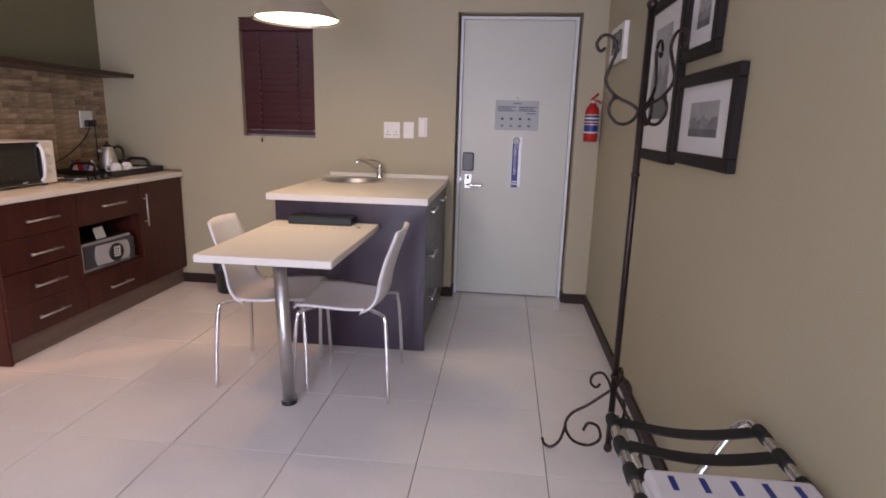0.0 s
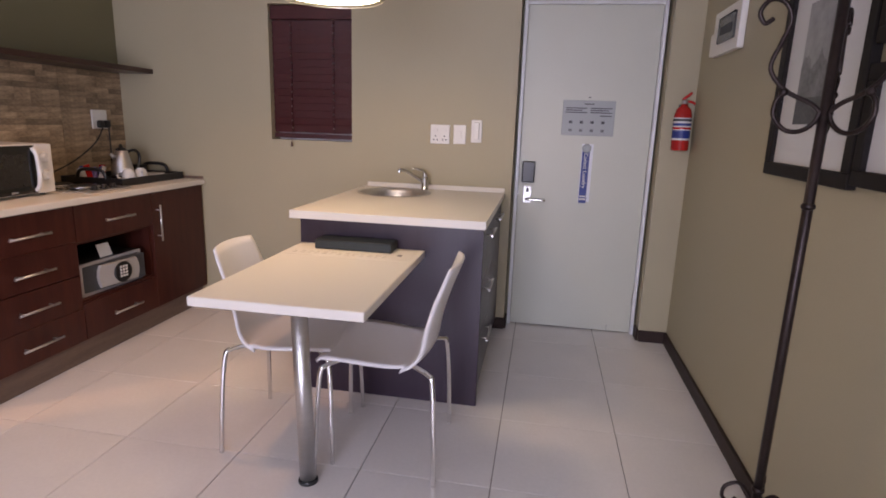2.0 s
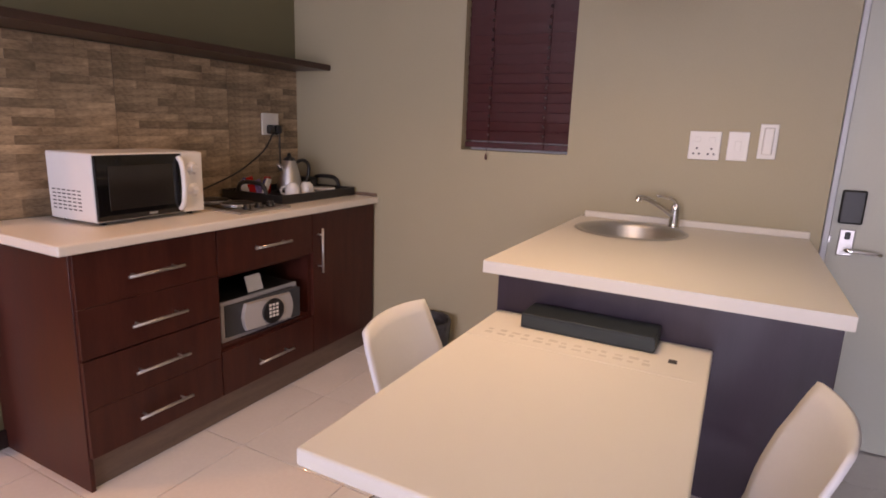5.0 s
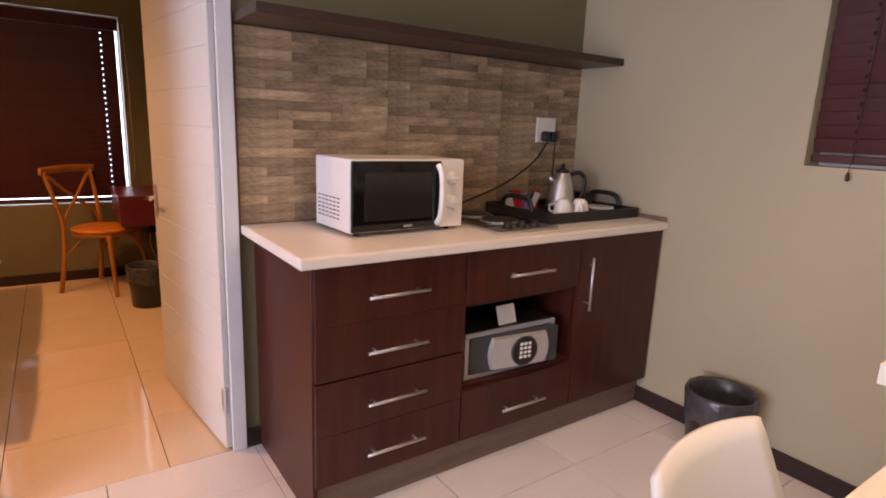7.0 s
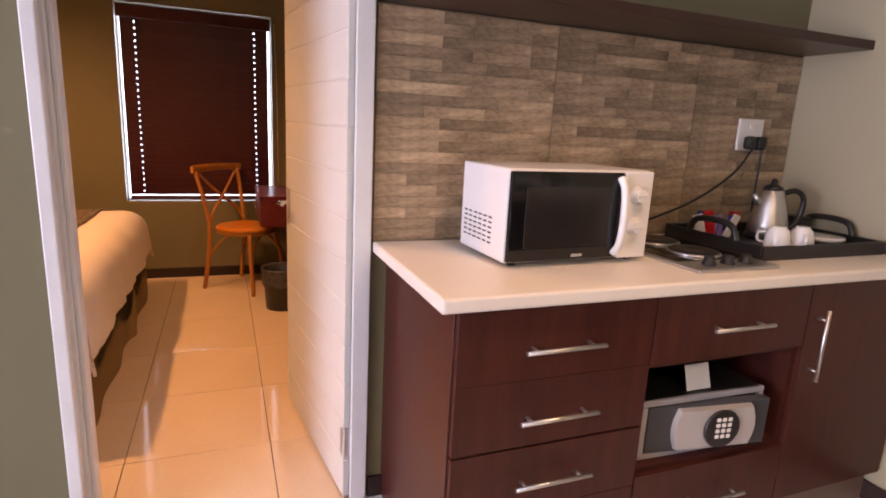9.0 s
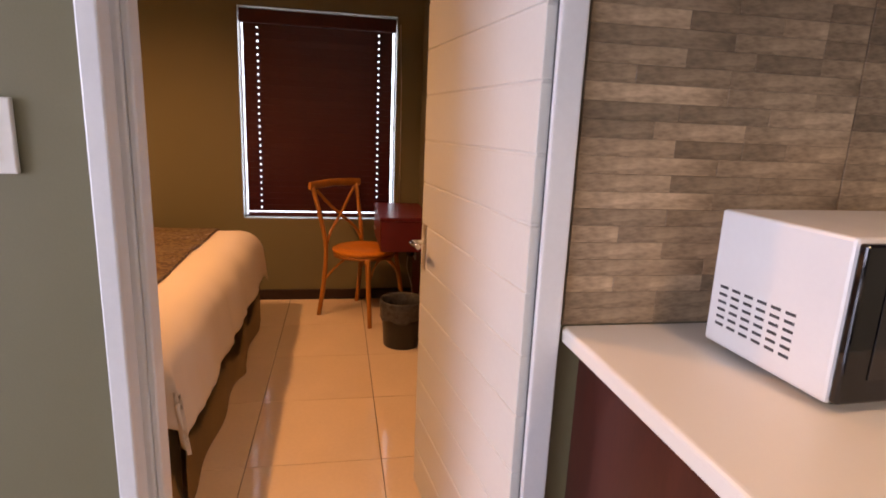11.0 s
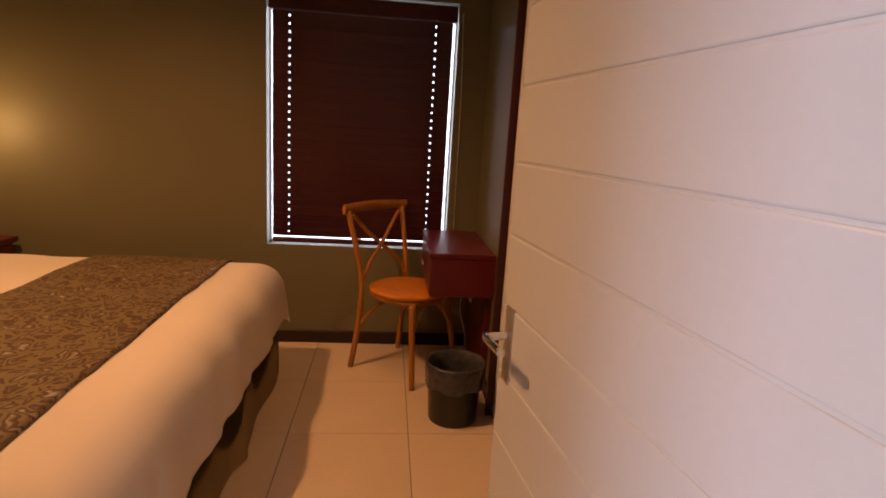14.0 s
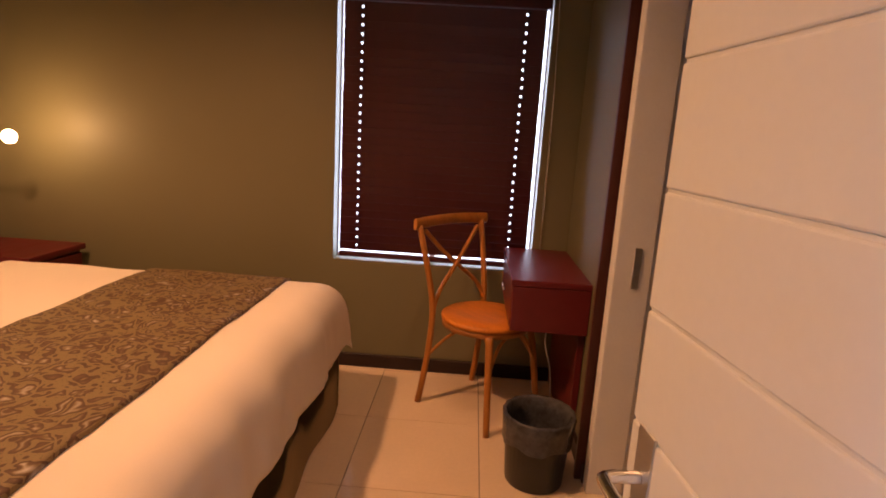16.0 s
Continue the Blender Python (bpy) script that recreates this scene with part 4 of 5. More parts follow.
# ---- pictures on the east wall ----
def picture(name, y0, y1, z0, z1, fw, mount, photo, label):
    """Photo in a mount and dark frame; photo: the part of the opening it fills, (a0, a1, b0, b1)."""
    o = thing(name, XE - 0.001, (y0 + y1) / 2, (z0 + z1) / 2, label, "picture", group="pictures on the wall")
    hy, hz = (y1 - y0) / 2, (z1 - z0) / 2
    for a0, a1, b0, b1 in ((-hy, hy, hz - fw, hz), (-hy, hy, -hz, -hz + fw), (-hy, -hy + fw, -hz + fw, hz - fw), (hy - fw, hy, -hz + fw, hz - fw)):
        part("frame_bar", bx(nb(), -0.028, 0.0, a0, a1, b0, b1, 0.003), M_pframe, o)
    part("mount", bx(nb(), -0.012, 0.0, -hy + fw, hy - fw, -hz + fw, hz - fw), M_mount, o, "white card mount")
    iy, iz = hy - fw, hz - fw
    p0, p1, q0, q1 = photo[0] * iy, photo[1] * iy, photo[2] * iz, photo[3] * iz
    ph = part("photograph", bx(nb(), -0.014, -0.012, p0, p1, q0, q1), M_sky, o, "black and white landscape photograph")
    bm = nb()
    n = 18
    lo, hi = [], []
    for k in range(n + 1):
        y = p0 + (p1 - p0) * k / n
        lo.append(bm.verts.new((-0.0146, y, q0)))
        hi.append(bm.verts.new((-0.0146, y, q0 + (q1 - q0) * (0.52 + 0.06 * math.sin(k * 0.9) + 0.03 * math.sin(k * 2.3)))))
    for k in range(n):
        bm.faces.new((lo[k], lo[k + 1], hi[k + 1], hi[k]))
    part("hill_band", bm, M_mid, ph)
    part("foreground", bx(nb(), -0.0152, -0.0147, p0, p1, q0, q0 + (q1 - q0) * 0.22), M_deep, ph)
    return o


picture("framed_photograph_tall", 4.128, 4.730, 1.178, 1.860, 0.045, 0.1, (-0.45, 0.55, -0.55, 0.75), "tall black-framed monochrome photograph with white mount")
picture("framed_photograph_small", 3.770, 4.118, 1.556, 1.860, 0.04, 0.1, (-0.45, 0.45, -0.45, 0.5), "small black-framed monochrome photograph with white mount")
picture("framed_photograph_wide", 3.540, 4.118, 1.192, 1.506, 0.042, 0.1, (-0.55, 0.55, -0.5, 0.5), "wide black-framed monochrome photograph with white mount")


# ---- coat stand ----
def spiral(cx, cz, r0, a0, turns, r1, n=16):
    return [(cx + (r0 + (r1 - r0) * k / n) * math.cos(a0 + turns * 2 * math.pi * k / n), cz + (r0 + (r1 - r0) * k / n) * math.sin(a0 + turns * 2 * math.pi * k / n)) for k in range(n + 1)]


cs = thing("coat_stand", 1.420, 3.957, 0, "bronzed wrought-iron coat stand with scroll hooks and feet", "coat stand", rz=0)
part("pole", tube(nb(), [(0, 0, 0.04), (0, 0, 1.72)], 0.0125, 14), M_iron, cs)
part("finial", lathe(nb(), [(0.013, 0.0), (0.019, 0.012), (0.020, 0.02), (0.012, 0.034), (0.004, 0.04)], 16, (0, 0, 1.715)), M_iron, cs)
part("pole_end", lathe(nb(), [(0.006, 0.0), (0.017, 0.012), (0.017, 0.026), (0.012, 0.04)], 16, (0, 0, 0.012)), M_iron, cs)
for z in (1.14, 0.34):
    part("collar", lathe(nb(), [(0.0127, 0), (0.0165, 0.004), (0.0165, 0.012), (0.0127, 0.016)], 14, (0, 0, z)), M_iron, cs)
HOOK = smooth_path([(0.010, 0, 1.375), (0.035, 0, 1.396), (0.095, 0, 1.425), (0.135, 0, 1.475), (0.120, 0, 1.533), (0.105, 0, 1.583), (0.122, 0, 1.622), (0.155, 0, 1.630), (0.176, 0, 1.603), (0.163, 0, 1.577), (0.145, 0, 1.588)], 5)
HOOK2 = smooth_path([(0.010, 0, 1.380), (0.022, 0, 1.350), (0.050, 0, 1.330), (0.085, 0, 1.333), (0.113, 0, 1.365), (0.112, 0, 1.400), (0.098, 0, 1.418)], 5)
FOOT = smooth_path([(0.010, 0, 0.34), (0.055, 0, 0.30), (0.11, 0, 0.25), (0.18, 0, 0.20), (0.205, 0, 0.13), (0.165, 0, 0.055), (0.09, 0, 0.035), (0.04, 0, 0.075), (0.055, 0, 0.14), (0.10, 0, 0.155), (0.12, 0, 0.115)], 5)
FOOT2 = smooth_path([(0.203, 0, 0.135), (0.225, 0, 0.05), (0.262, 0, 0.010), (0.295, 0, 0.022), (0.308, 0, 0.055)], 5)
CURL = smooth_path([(0.010, 0, 0.34), (0.028, 0, 0.39), (0.06, 0, 0.425), (0.098, 0, 0.41), (0.105, 0, 0.37), (0.08, 0, 0.348), (0.062, 0, 0.368)], 5)
for k in range(3):
    turn = Matrix.Rotation(radians(120 * k + 180), 4, "Z")
    for nm, pts in (("hook", HOOK), ("hook", HOOK2)):
        part(nm, tube(nb(), [turn @ p for p in pts], 0.0058, 8), M_iron, cs)
    bl = nb()
    bmesh.ops.create_icosphere(bl, subdivisions=2, radius=0.011, matrix=turn @ Matrix.Translation((0.098, 0, 1.421)))
    part("hook_knob", bl, M_iron, cs)
    scale_f = 0.87
    f_ = [Vector((p.x * scale_f, 0, 0.007 + p.z * 0.83)) for p in FOOT]
    f2_ = [Vector((p.x * scale_f, 0, 0.007 + p.z * 0.83)) for p in FOOT2]
    b = nb()
    tube(b, [turn @ p for p in f_], 0.0062, 8)
    tube(b, [turn @ p for p in f2_], 0.0062, 8)
    part("scroll_foot", b, M_iron, cs)
    part("scroll_curl", tube(nb(), [turn @ Vector((p.x * scale_f, 0, 0.007 + p.z * 0.83)) for p in CURL], 0.0055, 8), M_iron, cs)

# ---- luggage rack ----
lr = thing("luggage_rack", 1.415, 2.915, 0, "folding chrome luggage rack with black straps", "luggage rack")
for s in (-1, 1):
    sy = 0.0 if s > 0 else 0.018
    y0, y1 = -0.30 + sy, 0.30 - sy
    pts = [(-0.16 * s, y1, 0.012), (0.09 * s, y1, 0.45), (0.145 * s, y1, 0.555), (0.173 * s, y1 - 0.02, 0.592), (0.176 * s, y1 - 0.075, 0.60)]
    pts += [(0.176 * s, 0.0, 0.60)] + [(a, y0 + (y1 - b), c) for a, b, c in pts[::-1]]
    part("tube_frame", tube(nb(), smooth_path(pts, 5), 0.0125, 12), M_chrome, lr, "chrome tube frame")
    for y in (y0, y1):
        part("rubber_foot", lathe(nb(), [(0.016, 0.0), (0.016, 0.03)], 12, (-0.16 * s, y, 0.0)), M_black, lr)
for k in range(5):
    y = 0.215 - k * 0.105
    st = nb()
    rows = []
    for i in range(13):
        t = i / 12
        x = -0.183 + 0.366 * t
        z = 0.614 - 0.026 * math.sin(math.pi * t) if 0 < i < 12 else 0.592
        rows.append((x, z))
    top = [[st.verts.new((x, y + w, z)) for w in (-0.021, 0.021)] for x, z in rows]
    bot = [[st.verts.new((x, y + w, z - 0.004)) for w in (-0.021, 0.021)] for x, z in rows]
    for i in range(12):
        st.faces.new((top[i][0], top[i + 1][0], top[i + 1][1], top[i][1]))
        st.faces.new((bot[i][1], bot[i + 1][1], bot[i + 1][0], bot[i][0]))
        for w in (0, 1):
            st.faces.new((top[i][w], bot[i][w], bot[i + 1][w], top[i + 1][w]))
    strap = part("strap", st, M_blackm, lr, "black webbing strap")
    for s in (-1, 1):
        part("strap_loop", lathe(nb(), [(0.0145, -0.028), (0.0155, -0.02), (0.0155, 0.02), (0.0145, 0.028)], 14), M_blackm, strap).matrix_basis = pose(0.176 * s, y, 0.60, 90)
tw = thing("folded_towel", 1.415, 2.80, 0.605, "white folded towel with blue dashes on rack", "towel")
part("cloth", bx(nb(), -0.16, 0.17, -0.13, 0.10, 0.0, 0.03, 0.012, 3), M_towel, tw)
for k in range(5):
    part("stripe", bx(nb(), -0.12 + k * 0.06, -0.108 + k * 0.06, 0.03, 0.075, 0.0300, 0.0312), M_blue, tw)


# ---- waste bins ----
def bin_(x, y, r, h, label):
    o = thing("waste_bin", x, y, 0, label, "bin", group="waste bins")
    part("bucket", lathe(nb(), [(r * 0.84, 0.0), (r * 0.86, 0.004), (r, h), (r + 0.004, h), (r + 0.004, h + 0.006), (r - 0.004, h + 0.006), (r - 0.006, h), (r * 0.82, 0.012), (0.002, 0.01)], 36), M_black, o)
    ln = nb()
    n, rows = 48, []
    for j, (rr, z) in enumerate(((r - 0.02, h * 0.45), (r - 0.010, h * 0.8), (r - 0.007, h + 0.004), (r + 0.004, h + 0.012), (r + 0.009, h + 0.002), (r + 0.006, h * 0.86), (r + 0.002, h * 0.68), (r + 0.003, h * 0.63))):
        rows.append([ln.verts.new(((rr + 0.003 * math.sin(k * 1.7 + j) * (j > 2)) * math.cos(2 * math.pi * k / n), (rr + 0.003 * math.sin(k * 2.3 + j) * (j > 2)) * math.sin(2 * math.pi * k / n),
                                  z + (0.008 * math.sin(k * 0.8 + r * 90) if j > 5 else 0))) for k in range(n)])
    for a, b in zip(rows, rows[1:]):
        for k in range(n):
            ln.faces.new((a[k], a[(k + 1) % n], b[(k + 1) % n], b[k])).smooth = True
    part("liner", ln, M_bag, o, "grey plastic liner folded over rim")


bin_(-1.12, 5.82, 0.125, 0.285, "black plastic waste bin with liner by wall")
bin_(-4.25, 4.185, 0.128, 0.27, "black waste bin with liner beside the desk")

# ---- bedroom door, standing open ----
dl = tagged(new("door_2"), "white panelled bedroom door with grooves, open", "door", "", "structure")
dl.matrix_basis = pose(XK - 0.004, 4.217, 0, 0, 0, 187.0)
GR = [0.022] + [0.160 + 0.1358 * k for k in range(15)]
for k in range(14):
    b = nb()
    bx(b, 0.0, 0.785, -0.002, 0.038, GR[k] - 0.012 + 0.0022, min(GR[k + 1], 2.03) - 0.012 - 0.0022, 0.0028, 2)
    part("panel_board", b, M_white, dl)
part("core", bx(nb(), 0.002, 0.783, 0.003, 0.035, 0.015, 2.025), M_white, dl)
for fy in (-0.004, 0.036):
    part("lock_plate", bx(nb(), 0.722, 0.762, fy, fy + 0.004, 0.815, 0.968, 0.001), M_steel, dl, "brushed steel lock plate")
for s in (-1, 1):
    y = 0.018 + s * 0.022
    part("lever_handle", tube(nb(), smooth_path([(0.744, y, 0.908), (0.744, y + s * 0.035, 0.908), (0.732, y + s * 0.045, 0.908), (0.652, y + s * 0.044, 0.912)], 5), 0.008, 10), M_chrome, dl, "chrome lever handle")
for z in (0.215, 1.85):
    part("hinge_leaf", bx(nb(), 0.003, 0.022, 0.0378, 0.041, z - 0.045, z + 0.045, 0.001), M_steel, dl)
    part("hinge", bx(nb(), -0.006, 0.001, 0.0, 0.036, z - 0.05, z + 0.05, 0.001), M_steel, dl)

# ---- bed ----
BX0, BX1, BY0, BY1, BZ = -4.655, -2.85, 1.38, 3.225, 0.612
bd = thing("bed", (BX0 + BX1) / 2, 2.2, 0, "double bed with brown valance skirt", "bed")
hw, y0, y1 = (BX1 - BX0) / 2, BY0 - 2.2, BY1 - 2.2
part("mattress", bx(nb(), -hw, hw, y0, y1, 0.32, 0.56, 0.04, 3), M_cloth, bd)
part("base", bx(nb(), -hw + 0.03, hw - 0.03, y0, y1 - 0.03, 0.05, 0.32, 0.01), M_valance, bd)
for px in (-hw + 0.1, hw - 0.1):
    for py in (y0 + 0.1, y1 - 0.12):
        part("foot", bx(nb(), px - 0.03, px + 0.03, py - 0.03, py + 0.03, 0.0, 0.05), M_black, bd)
vs = nb()


def pleat_wall(bm, pts, z0, z1):
    lo, hi = [], []
    for k, (x, y) in enumerate(pts):
        lo.append(bm.verts.new((x, y, z0))), hi.append(bm.verts.new((x, y, z1)))
    for k in range(len(pts) - 1):
        bm.faces.new((lo[k], lo[k + 1], hi[k + 1], hi[k])).smooth = True


foot_edge = [(-hw + t * 2 * hw, y1 + 0.097 + 0.010 * math.sin(t * 21) + 0.022 * math.exp(-((t - 0.42) / 0.03) ** 2)) for t in (k / 80 for k in range(81))]
pleat_wall(vs, foot_edge, 0.006, 0.42)
pleat_wall(vs, [(-hw - 0.02 + 0.006 * math.sin(t * 26), y0 + t * (y1 + 0.097 - y0)) for t in (k / 60 for k in range(61))], 0.006, 0.42)
pleat_wall(vs, [(hw + 0.02 + 0.006 * math.sin(t * 26), y0 + t * (y1 + 0.097 - y0)) for t in (k / 60 for k in range(61))], 0.006, 0.42)
bmesh.ops.solidify(vs, geom=vs.faces[:], thickness=0.004)
part("valance_skirt", vs, M_valance, bd, "pleated brown fabric skirt")


def drape(s, drop_total, r=0.14):
    """Overhang s past the bed's edge: how far out and down the cloth lies."""
    a = min(s / r, math.pi / 2)
    out, down = r * math.sin(a), r * (1 - math.cos(a))
    rest = max(0, s - r * math.pi / 2)
    return out + rest * 0.10, down + rest * 0.99


def quilt(x0, x1, ya, yb, ovx, ovy, lift, nx, ny, wrinkle, seed):
    bm = nb()
    grid = []
    for j in range(ny + 1):
        v = ya + (yb + ovy - ya) * j / ny
        row = []
        for i in range(nx + 1):
            u = x0 - ovx + (x1 - x0 + 2 * ovx) * i / nx
            ox, dx = drape(max(0, x0 - u, u - x1), 0.3)
            oy, dy = drape(max(0, v - yb), 0.3)
            x = min(max(u, x0), x1) + (ox if u > x1 else -ox)
            y = min(v, yb) + oy
            q = noise.noise(Vector((u * 2.2, v * 2.2, seed))) * 0.5 + noise.noise(Vector((u * 6, v * 5, seed + 3))) * 0.28 + noise.noise(Vector((u * 15, v * 4, seed + 7))) * 0.10
            f = min(1, max(dx, dy) / 0.15)
            fold = (math.sin(u * 16 + 4.0 * noise.noise(Vector((u * 3, v, seed)))) * 0.009 + 0.010 * noise.noise(Vector((u * 14, v * 2.5, seed)))) * f if dy > dx else math.sin(v * 15) * 0.010 * f
            z = BZ + lift - max(dx, dy) - 0.25 * min(dx, dy) + wrinkle * q
            row.append(bm.verts.new((x + (wrinkle * q * 0.6 * f if dx > dy else 0), y + fold + wrinkle * q * 1.2 * f, z)))
        grid.append(row)
    for a, b in zip(grid, grid[1:]):
        for i in range(nx):
            bm.faces.new((a[i], a[i + 1], b[i + 1], b[i])).smooth = True
    # under layer and hem
    bm.normal_update()
    under = [[bm.verts.new(v.co - (v.normal if v.normal.z > -0.2 else -v.normal) * 0.012) for v in row] for row in grid]
    for a, b in zip(under, under[1:]):
        for i in range(nx):
            bm.faces.new((a[i], b[i], b[i + 1], a[i + 1])).smooth = True
    rim = [(j, 0) for j in range(ny)] + [(ny, i) for i in range(nx)] + [(j, nx) for j in range(ny, 0, -1)] + [(0, i) for i in range(nx, 0, -1)]
    for (j0, i0), (j1, i1) in zip(rim, rim[1:] + rim[:1]):
        bm.faces.new((grid[j0][i0], grid[j1][i1], under[j1][i1], under[j0][i0]))
    return bm


solo("duvet", quilt(BX0 + 0.06, BX1 - 0.06, BY0 + 0.45, BY1 - 0.015, 0.32, 0.365, 0.0, 110, 110, 0.022, 1.0), M_cloth, "cream white duvet draped over the bed", "duvet")
solo("bed_runner", quilt(BX0 + 0.055, BX1 - 0.055, 2.49, 3.10, 0.20, 0.0, 0.0125, 110, 36, 0.022, 1.0), M_runner, "brown and gold paisley runner across duvet", "bed runner")
for x in (-4.15, -3.27):
    pil = nb()
    bmesh.ops.create_uvsphere(pil, u_segments=28, v_segments=16, radius=1.0)
    for v in pil.verts:
        e = lambda c: math.copysign(abs(c) ** 0.55, c)
        v.co = Vector((e(v.co.x) * 0.34, e(v.co.y) * 0.23, e(v.co.z) * 0.08 * (1 - 0.3 * abs(v.co.x))))
    for f in pil.faces:
        f.smooth = True
    solo("pillow", pil, M_cloth, "plain cream pillow lying at bedhead", "pillow", pose(x, 1.66, BZ + 0.05, 12), "pillows on the bed")
hb = thing("headboard", -3.7, BS + 0.04, 0, "dark red wooden headboard along wall", "headboard")
part("panel", bx(nb(), -1.37, 1.2, -0.038, 0.035, 0.1, 0.99, 0.006, 2), M_red, hb)
part("foot_rail", bx(nb(), -1.37, 1.2, -0.03, 0.02, 0.0, 0.1), M_red, hb)
nst = thing("nightstand", -4.87, 1.55, 0, "dark red wooden bedside table", "nightstand")
part("top", bx(nb(), -0.23, 0.16, -0.18, 0.30, 0.565, 0.595, 0.004, 2), M_red, nst)
part("body", bx(nb(), -0.21, 0.14, -0.18, 0.28, 0.0, 0.565, 0.003), M_red, nst)
part("drawer_front", bx(nb(), -0.20, 0.13, 0.28, 0.296, 0.38, 0.55, 0.003), M_red, nst)
blp = thing("bedside_lamp", -4.86, BS + 0.08, 0.99, "lit bedside lamp fixed above the headboard", "lamp")
part("base", lathe(nb(), [(0.045, 0.0), (0.045, 0.012), (0.012, 0.02), (0.010, 0.07)], 20, (0, 0.03, 0)), M_steel, blp)
gl = nb()
bmesh.ops.create_icosphere(gl, subdivisions=3, radius=0.032, matrix=Matrix.Translation((0, 0.326, 0.150)))
part("bulb", gl, M_bulb, blp, "glowing bulb")
part("arm", tube(nb(), smooth_path([(0, 0.03, 0.06), (0, 0.07, 0.140), (0, 0.306, 0.150)], 5), 0.007, 8), M_steel, blp)


# ---- cross-back chair ----
def cross_chair():
    """Bentwood chair that faces +x; origin on the floor under the seat."""
    o = thing("cross_back_chair", 0, 0, 0, "honey beech cross-back chair with round seat", "chair")
    seat = nb()
    lathe(seat, [(0.19, 0.438), (0.208, 0.446), (0.208, 0.462), (0.195, 0.470), (0.10, 0.466), (0.001, 0.464)], 40)
    part("seat", seat, M_cseat, o, "honey veneer seat")
    part("seat_frame", lathe(nb(), [(0.185, 0.415), (0.203, 0.418), (0.203, 0.442), (0.185, 0.444)], 40, cap=False), M_chair, o)
    posts = {}
    for s in (-1, 1):
        pts = smooth_path([(-0.225, s * 0.195, 0.0), (-0.19, s * 0.185, 0.22), (-0.172, s * 0.180, 0.45), (-0.195, s * 0.190, 0.62), (-0.255, s * 0.212, 0.86)], 6)
        part("back_post", tube(nb(), pts, 0.0155, 12, 0.014), M_chair, o)
        part("leg", tube(nb(), smooth_path([(0.205, s * 0.185, 0.0), (0.175, s * 0.165, 0.25), (0.150, s * 0.145, 0.43)], 5), 0.014, 12, 0.018), M_chair, o)
        part("brace", tube(nb(), smooth_path([(0.175, s * 0.160, 0.27), (0.13, s * 0.12, 0.36), (0.06, s * 0.09, 0.415)], 5), 0.0075, 8), M_chair, o)
        part("brace", tube(nb(), smooth_path([(0.175, s * 0.163, 0.27), (0.165, s * 0.10, 0.37), (0.165, s * 0.04, 0.415)], 5), 0.0075, 8), M_chair, o)
        part("brace", tube(nb(), smooth_path([(-0.185, s * 0.18, 0.25), (-0.10, s * 0.16, 0.35), (-0.02, s * 0.16, 0.415)], 5), 0.0075, 8), M_chair, o)
        x_ = nb()
        tube(x_, smooth_path([(-0.250 + 0.006 * s, s * 0.175, 0.835), (-0.232 + 0.006 * s, s * 0.08, 0.74), (-0.208 + 0.006 * s, -s * 0.02, 0.655), (-0.185 + 0.006 * s, -s * 0.13, 0.565), (-0.172, -s * 0.182, 0.47)], 6), 0.0105, 10)
        part("cross_bar", x_, M_chair, o)
    rail = nb()
    path = smooth_path([(-0.250, -0.245, 0.868), (-0.273, -0.12, 0.872), (-0.28, 0.0, 0.874), (-0.273, 0.12, 0.872), (-0.250, 0.245, 0.868)], 6)
    rings = []
    for p in path:
        rings.append([rail.verts.new((p.x + 0.012 * math.cos(a), p.y, p.z + 0.026 * math.sin(a))) for a in (2 * math.pi * k / 12 for k in range(12))])
    for a, b in zip(rings, rings[1:]):
        for k in range(12):
            rail.faces.new((a[k], a[(k + 1) % 12], b[(k + 1) % 12], b[k])).smooth = True
    rail.faces.new(rings[0]), rail.faces.new(rings[-1][::-1])
    part("top_rail", rail, M_chair, o)
    return o


cc = cross_chair()
# metal clips at the seat edge of the cross bars
for s_ in (-1, 1):
    part("band", tube(nb(), [(-0.176, s_ * 0.170, 0.50), (-0.174, s_ * 0.176, 0.475)], 0.0125, 10), M_cseat, cc, "thin metal band")
cc.matrix_basis = pose(-4.79, 3.98, 0, 0, 0, 48)

# ---- desk and mirror ----
dk = thing("writing_desk", -4.815, BY, 0, "red stained wall desk in window corner", "desk")
part("desktop", bx(nb(), -0.335, 0.335, -0.325, -0.003, 0.695, 0.72, 0.003, 2), M_red, dk)
part("end_panel", bx(nb(), 0.31, 0.333, -0.318, -0.003, 0.505, 0.694, 0.002), M_red, dk)
part("end_panel", bx(nb(), -0.333, -0.31, -0.318, -0.003, 0.505, 0.694, 0.002), M_red, dk)
dr = part("drawer_front", bx(nb(), -0.308, 0.308, -0.320, -0.302, 0.51, 0.692, 0.002), M_red, dk)
part("drawer_pull", tube(nb(), [(-0.05, -0.335, 0.60), (0.05, -0.335, 0.60)], 0.005, 8), M_steel, dr)
part("underside", bx(nb(), -0.309, 0.309, -0.30, -0.003, 0.505, 0.52), M_red, dk)
part("support", bx(nb(), -0.333, 0.300, -0.03, -0.003, 0.0, 0.504, 0.002), M_red, dk, "dark red back panel")
solo("tall_red_panel", bx(nb(), -0.012, 0.012, -0.040, -0.003, 0.0, 2.25, 0.003, 2), M_wood, "tall dark red wooden side panel by doorway", "panel", pose(-4.275, BY, 0))
sk2 = thing("desk_socket", -5.0, BY - 0.031, 0.40, "white socket with black plug under desk", "socket")
part("plate", bx(nb(), -0.06, 0.06, -0.01, 0.0, -0.06, 0.06, 0.003), M_switch, sk2)
pl = nb()
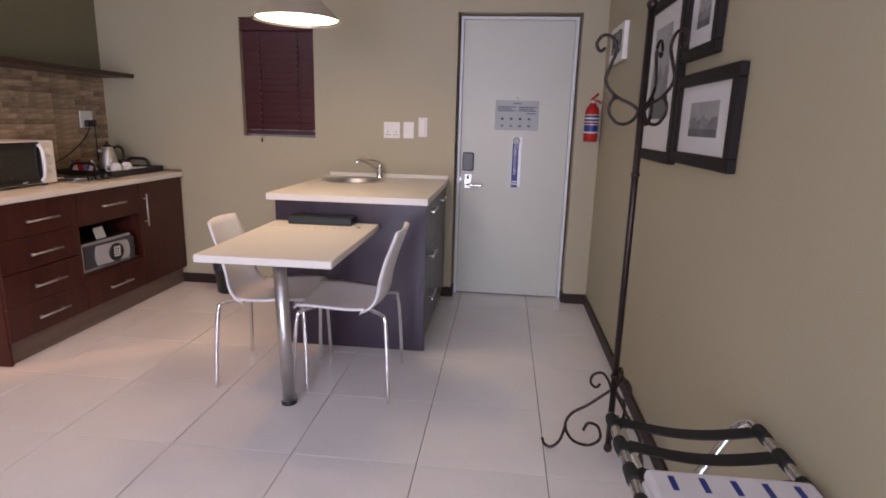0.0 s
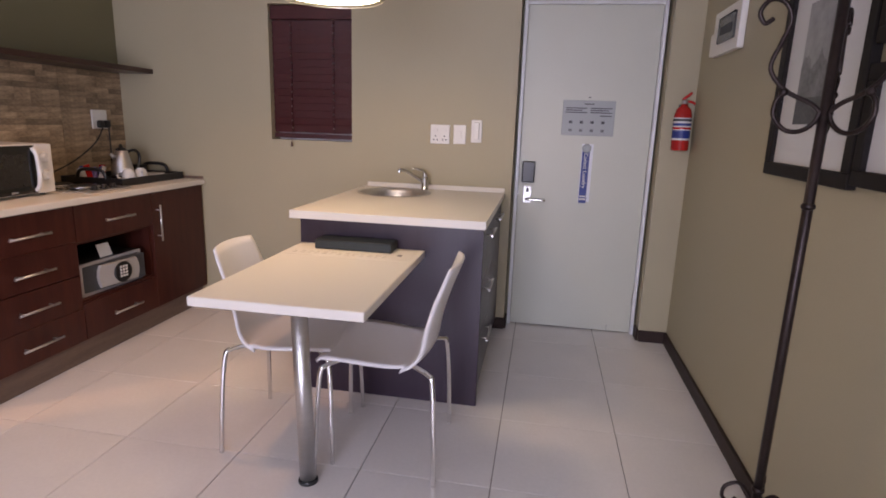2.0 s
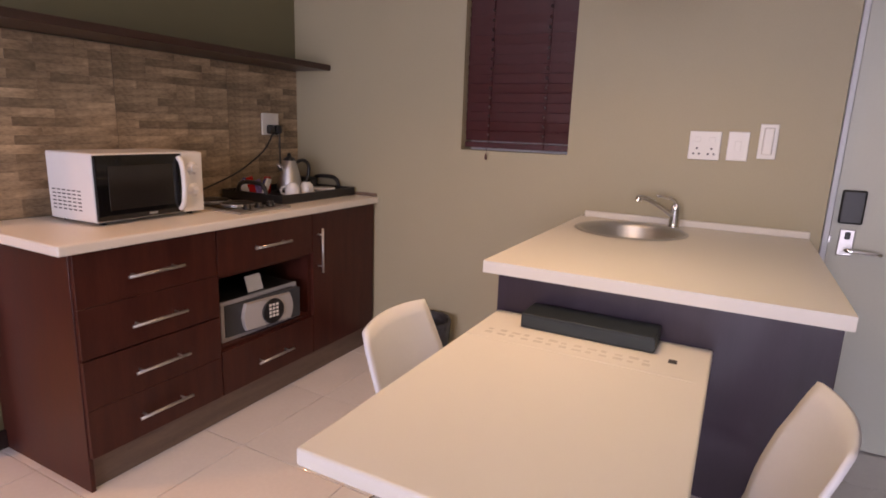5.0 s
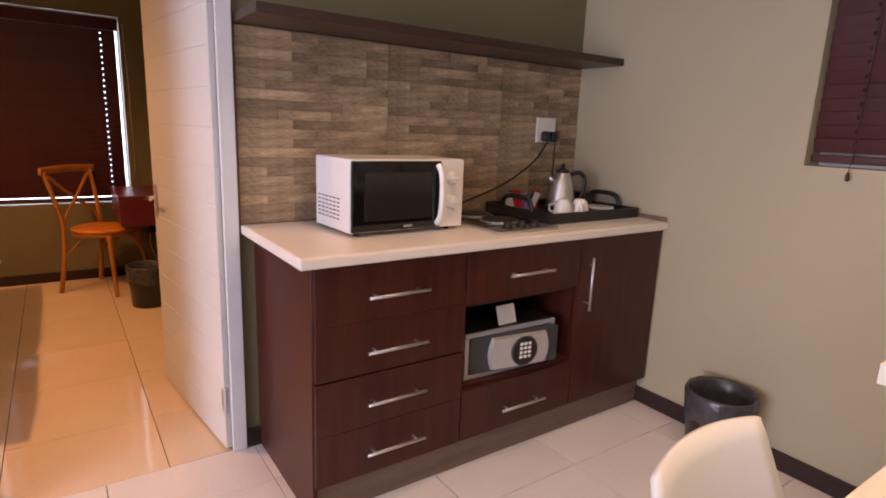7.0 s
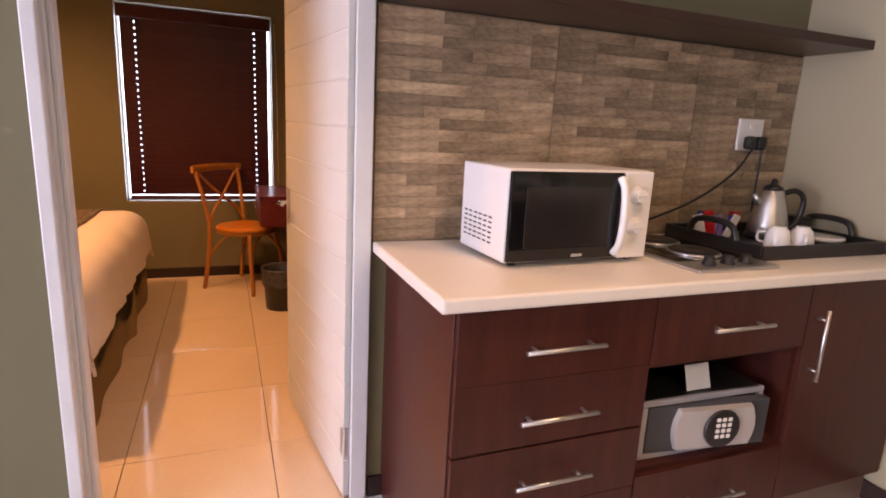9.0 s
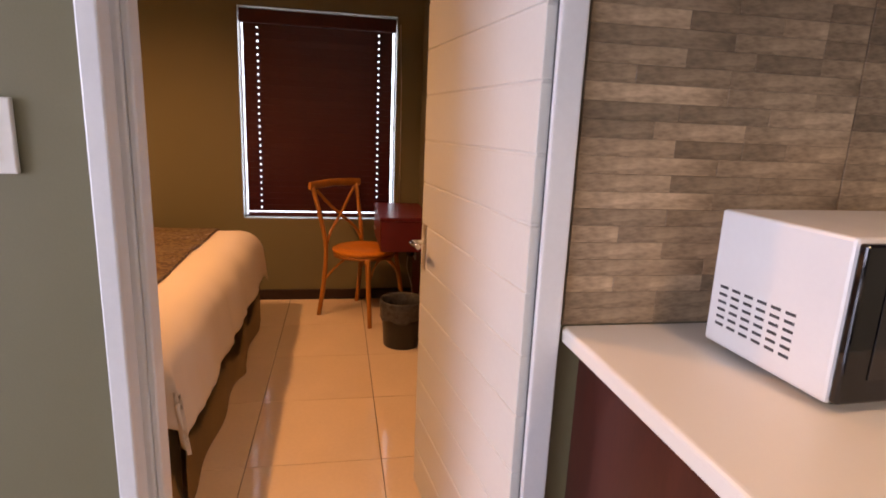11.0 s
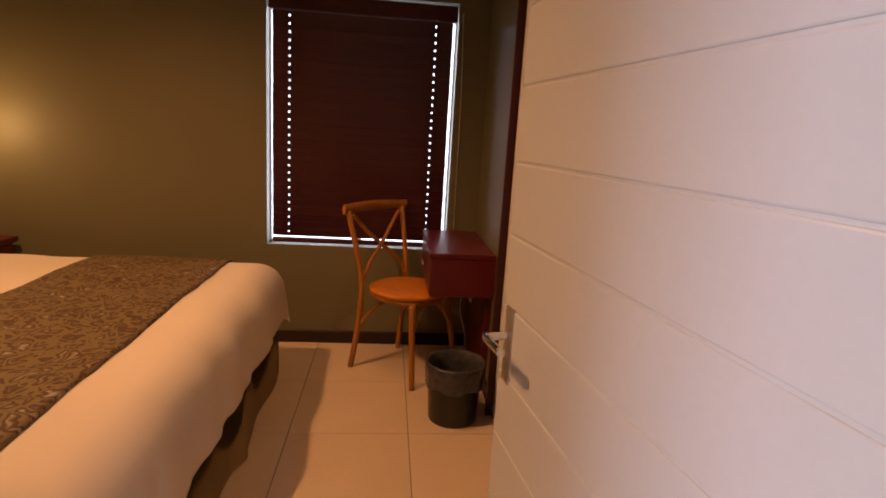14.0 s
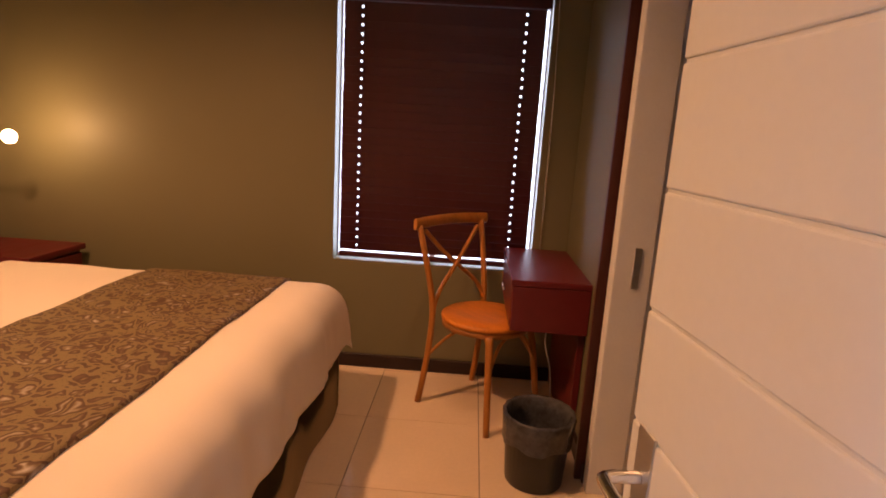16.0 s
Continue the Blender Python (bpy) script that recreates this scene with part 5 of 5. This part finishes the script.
bmesh.ops.create_icosphere(pl, subdivisions=3, radius=0.036, matrix=Matrix.Translation((0.005, -0.035, -0.01)))
part("plug", pl, M_black, sk2, "round black plug")
part("cable", tube(nb(), smooth_path([(0.0, -0.05, -0.02), (0.03, -0.06, -0.12), (0.06, -0.03, -0.24), (0.10, -0.02, -0.37)], 6), 0.004, 8), M_switch, sk2, "white cable")

# ---- tiled backsplash, strip by strip ----
bs = structure("backsplash", bx(nb(), XK + 0.0005, XK + 0.004, 4.262, YN - 0.001, TOP + 0.001, 1.583), M_sgrout, "grouted backing of the stone strip backsplash", "backsplash")
cache = {}
rows = 20
rh = (1.581 - TOP - 0.004) / rows
for r in range(rows):
    z = TOP + 0.003 + r * rh
    for ya, yb in ((4.263, 4.86), (4.863, 5.46), (5.463, YN - 0.002)):
        y = ya
        while y < yb - 0.002:
            ln = rng.choice((0.10, 0.15, 0.2, 0.2, 0.3))
            if yb - y - ln < 0.06:
                ln = yb - y
            key = (round(ln, 3), rng.randrange(3))
            if key not in cache:
                b = nb()
                bx(b, 0.0, 0.0030 + 0.0005 * key[1], 0.0002, ln - 0.0002, 0.0002, rh - 0.0002, 0.0004)
                me = bpy.data.meshes.new("stone_strip")
                bmesh.ops.recalc_face_normals(b, faces=b.faces[:])
                b.to_mesh(me)
                b.free()
                me.materials.append(M_stone)
                cache[key] = me
            s = new("stone_strip", cache[key])
            s.parent = bs
            s.matrix_basis = pose(XK + 0.004, y, z)
            y += ln

# ---- floor tiles ----
P, G = 0.508, 0.0016
tiles = bpy.data.objects["floor"]
tcache = {}


def lay(xa, xb, ya, yb, ox, oy, material):
    i0, i1 = math.floor((xa - ox) / P), math.ceil((xb - ox) / P)
    j0, j1 = math.floor((ya - oy) / P), math.ceil((yb - oy) / P)
    for i in range(i0, i1):
        for j in range(j0, j1):
            x0, x1 = max(xa, ox + i * P) + G, min(xb, ox + (i + 1) * P) - G
            y0, y1 = max(ya, oy + j * P) + G, min(yb, oy + (j + 1) * P) - G
            if x1 - x0 < 0.01 or y1 - y0 < 0.01:
                continue
            key = (round(x1 - x0, 4), round(y1 - y0, 4), material.name)
            if key not in tcache:
                b = nb()
                bx(b, 0, key[0], 0, key[1], -0.008, 0.0, 0.0012)
                me = bpy.data.meshes.new("floor_tile")
                bmesh.ops.recalc_face_normals(b, faces=b.faces[:])
                b.to_mesh(me)
                b.free()
                me.materials.append(material)
                tcache[key] = me
            t = new("floor_tile", tcache[key])
            t.parent = tiles
            t.matrix_basis = pose(x0, y0, 0)


lay(XK, XE, -1.2, YN + 0.3, 0.653, 3.775, M_tile)
lay(BX, XK, BS, BY + 1.2, -2.575, 3.978, M_tile_amber_lit)
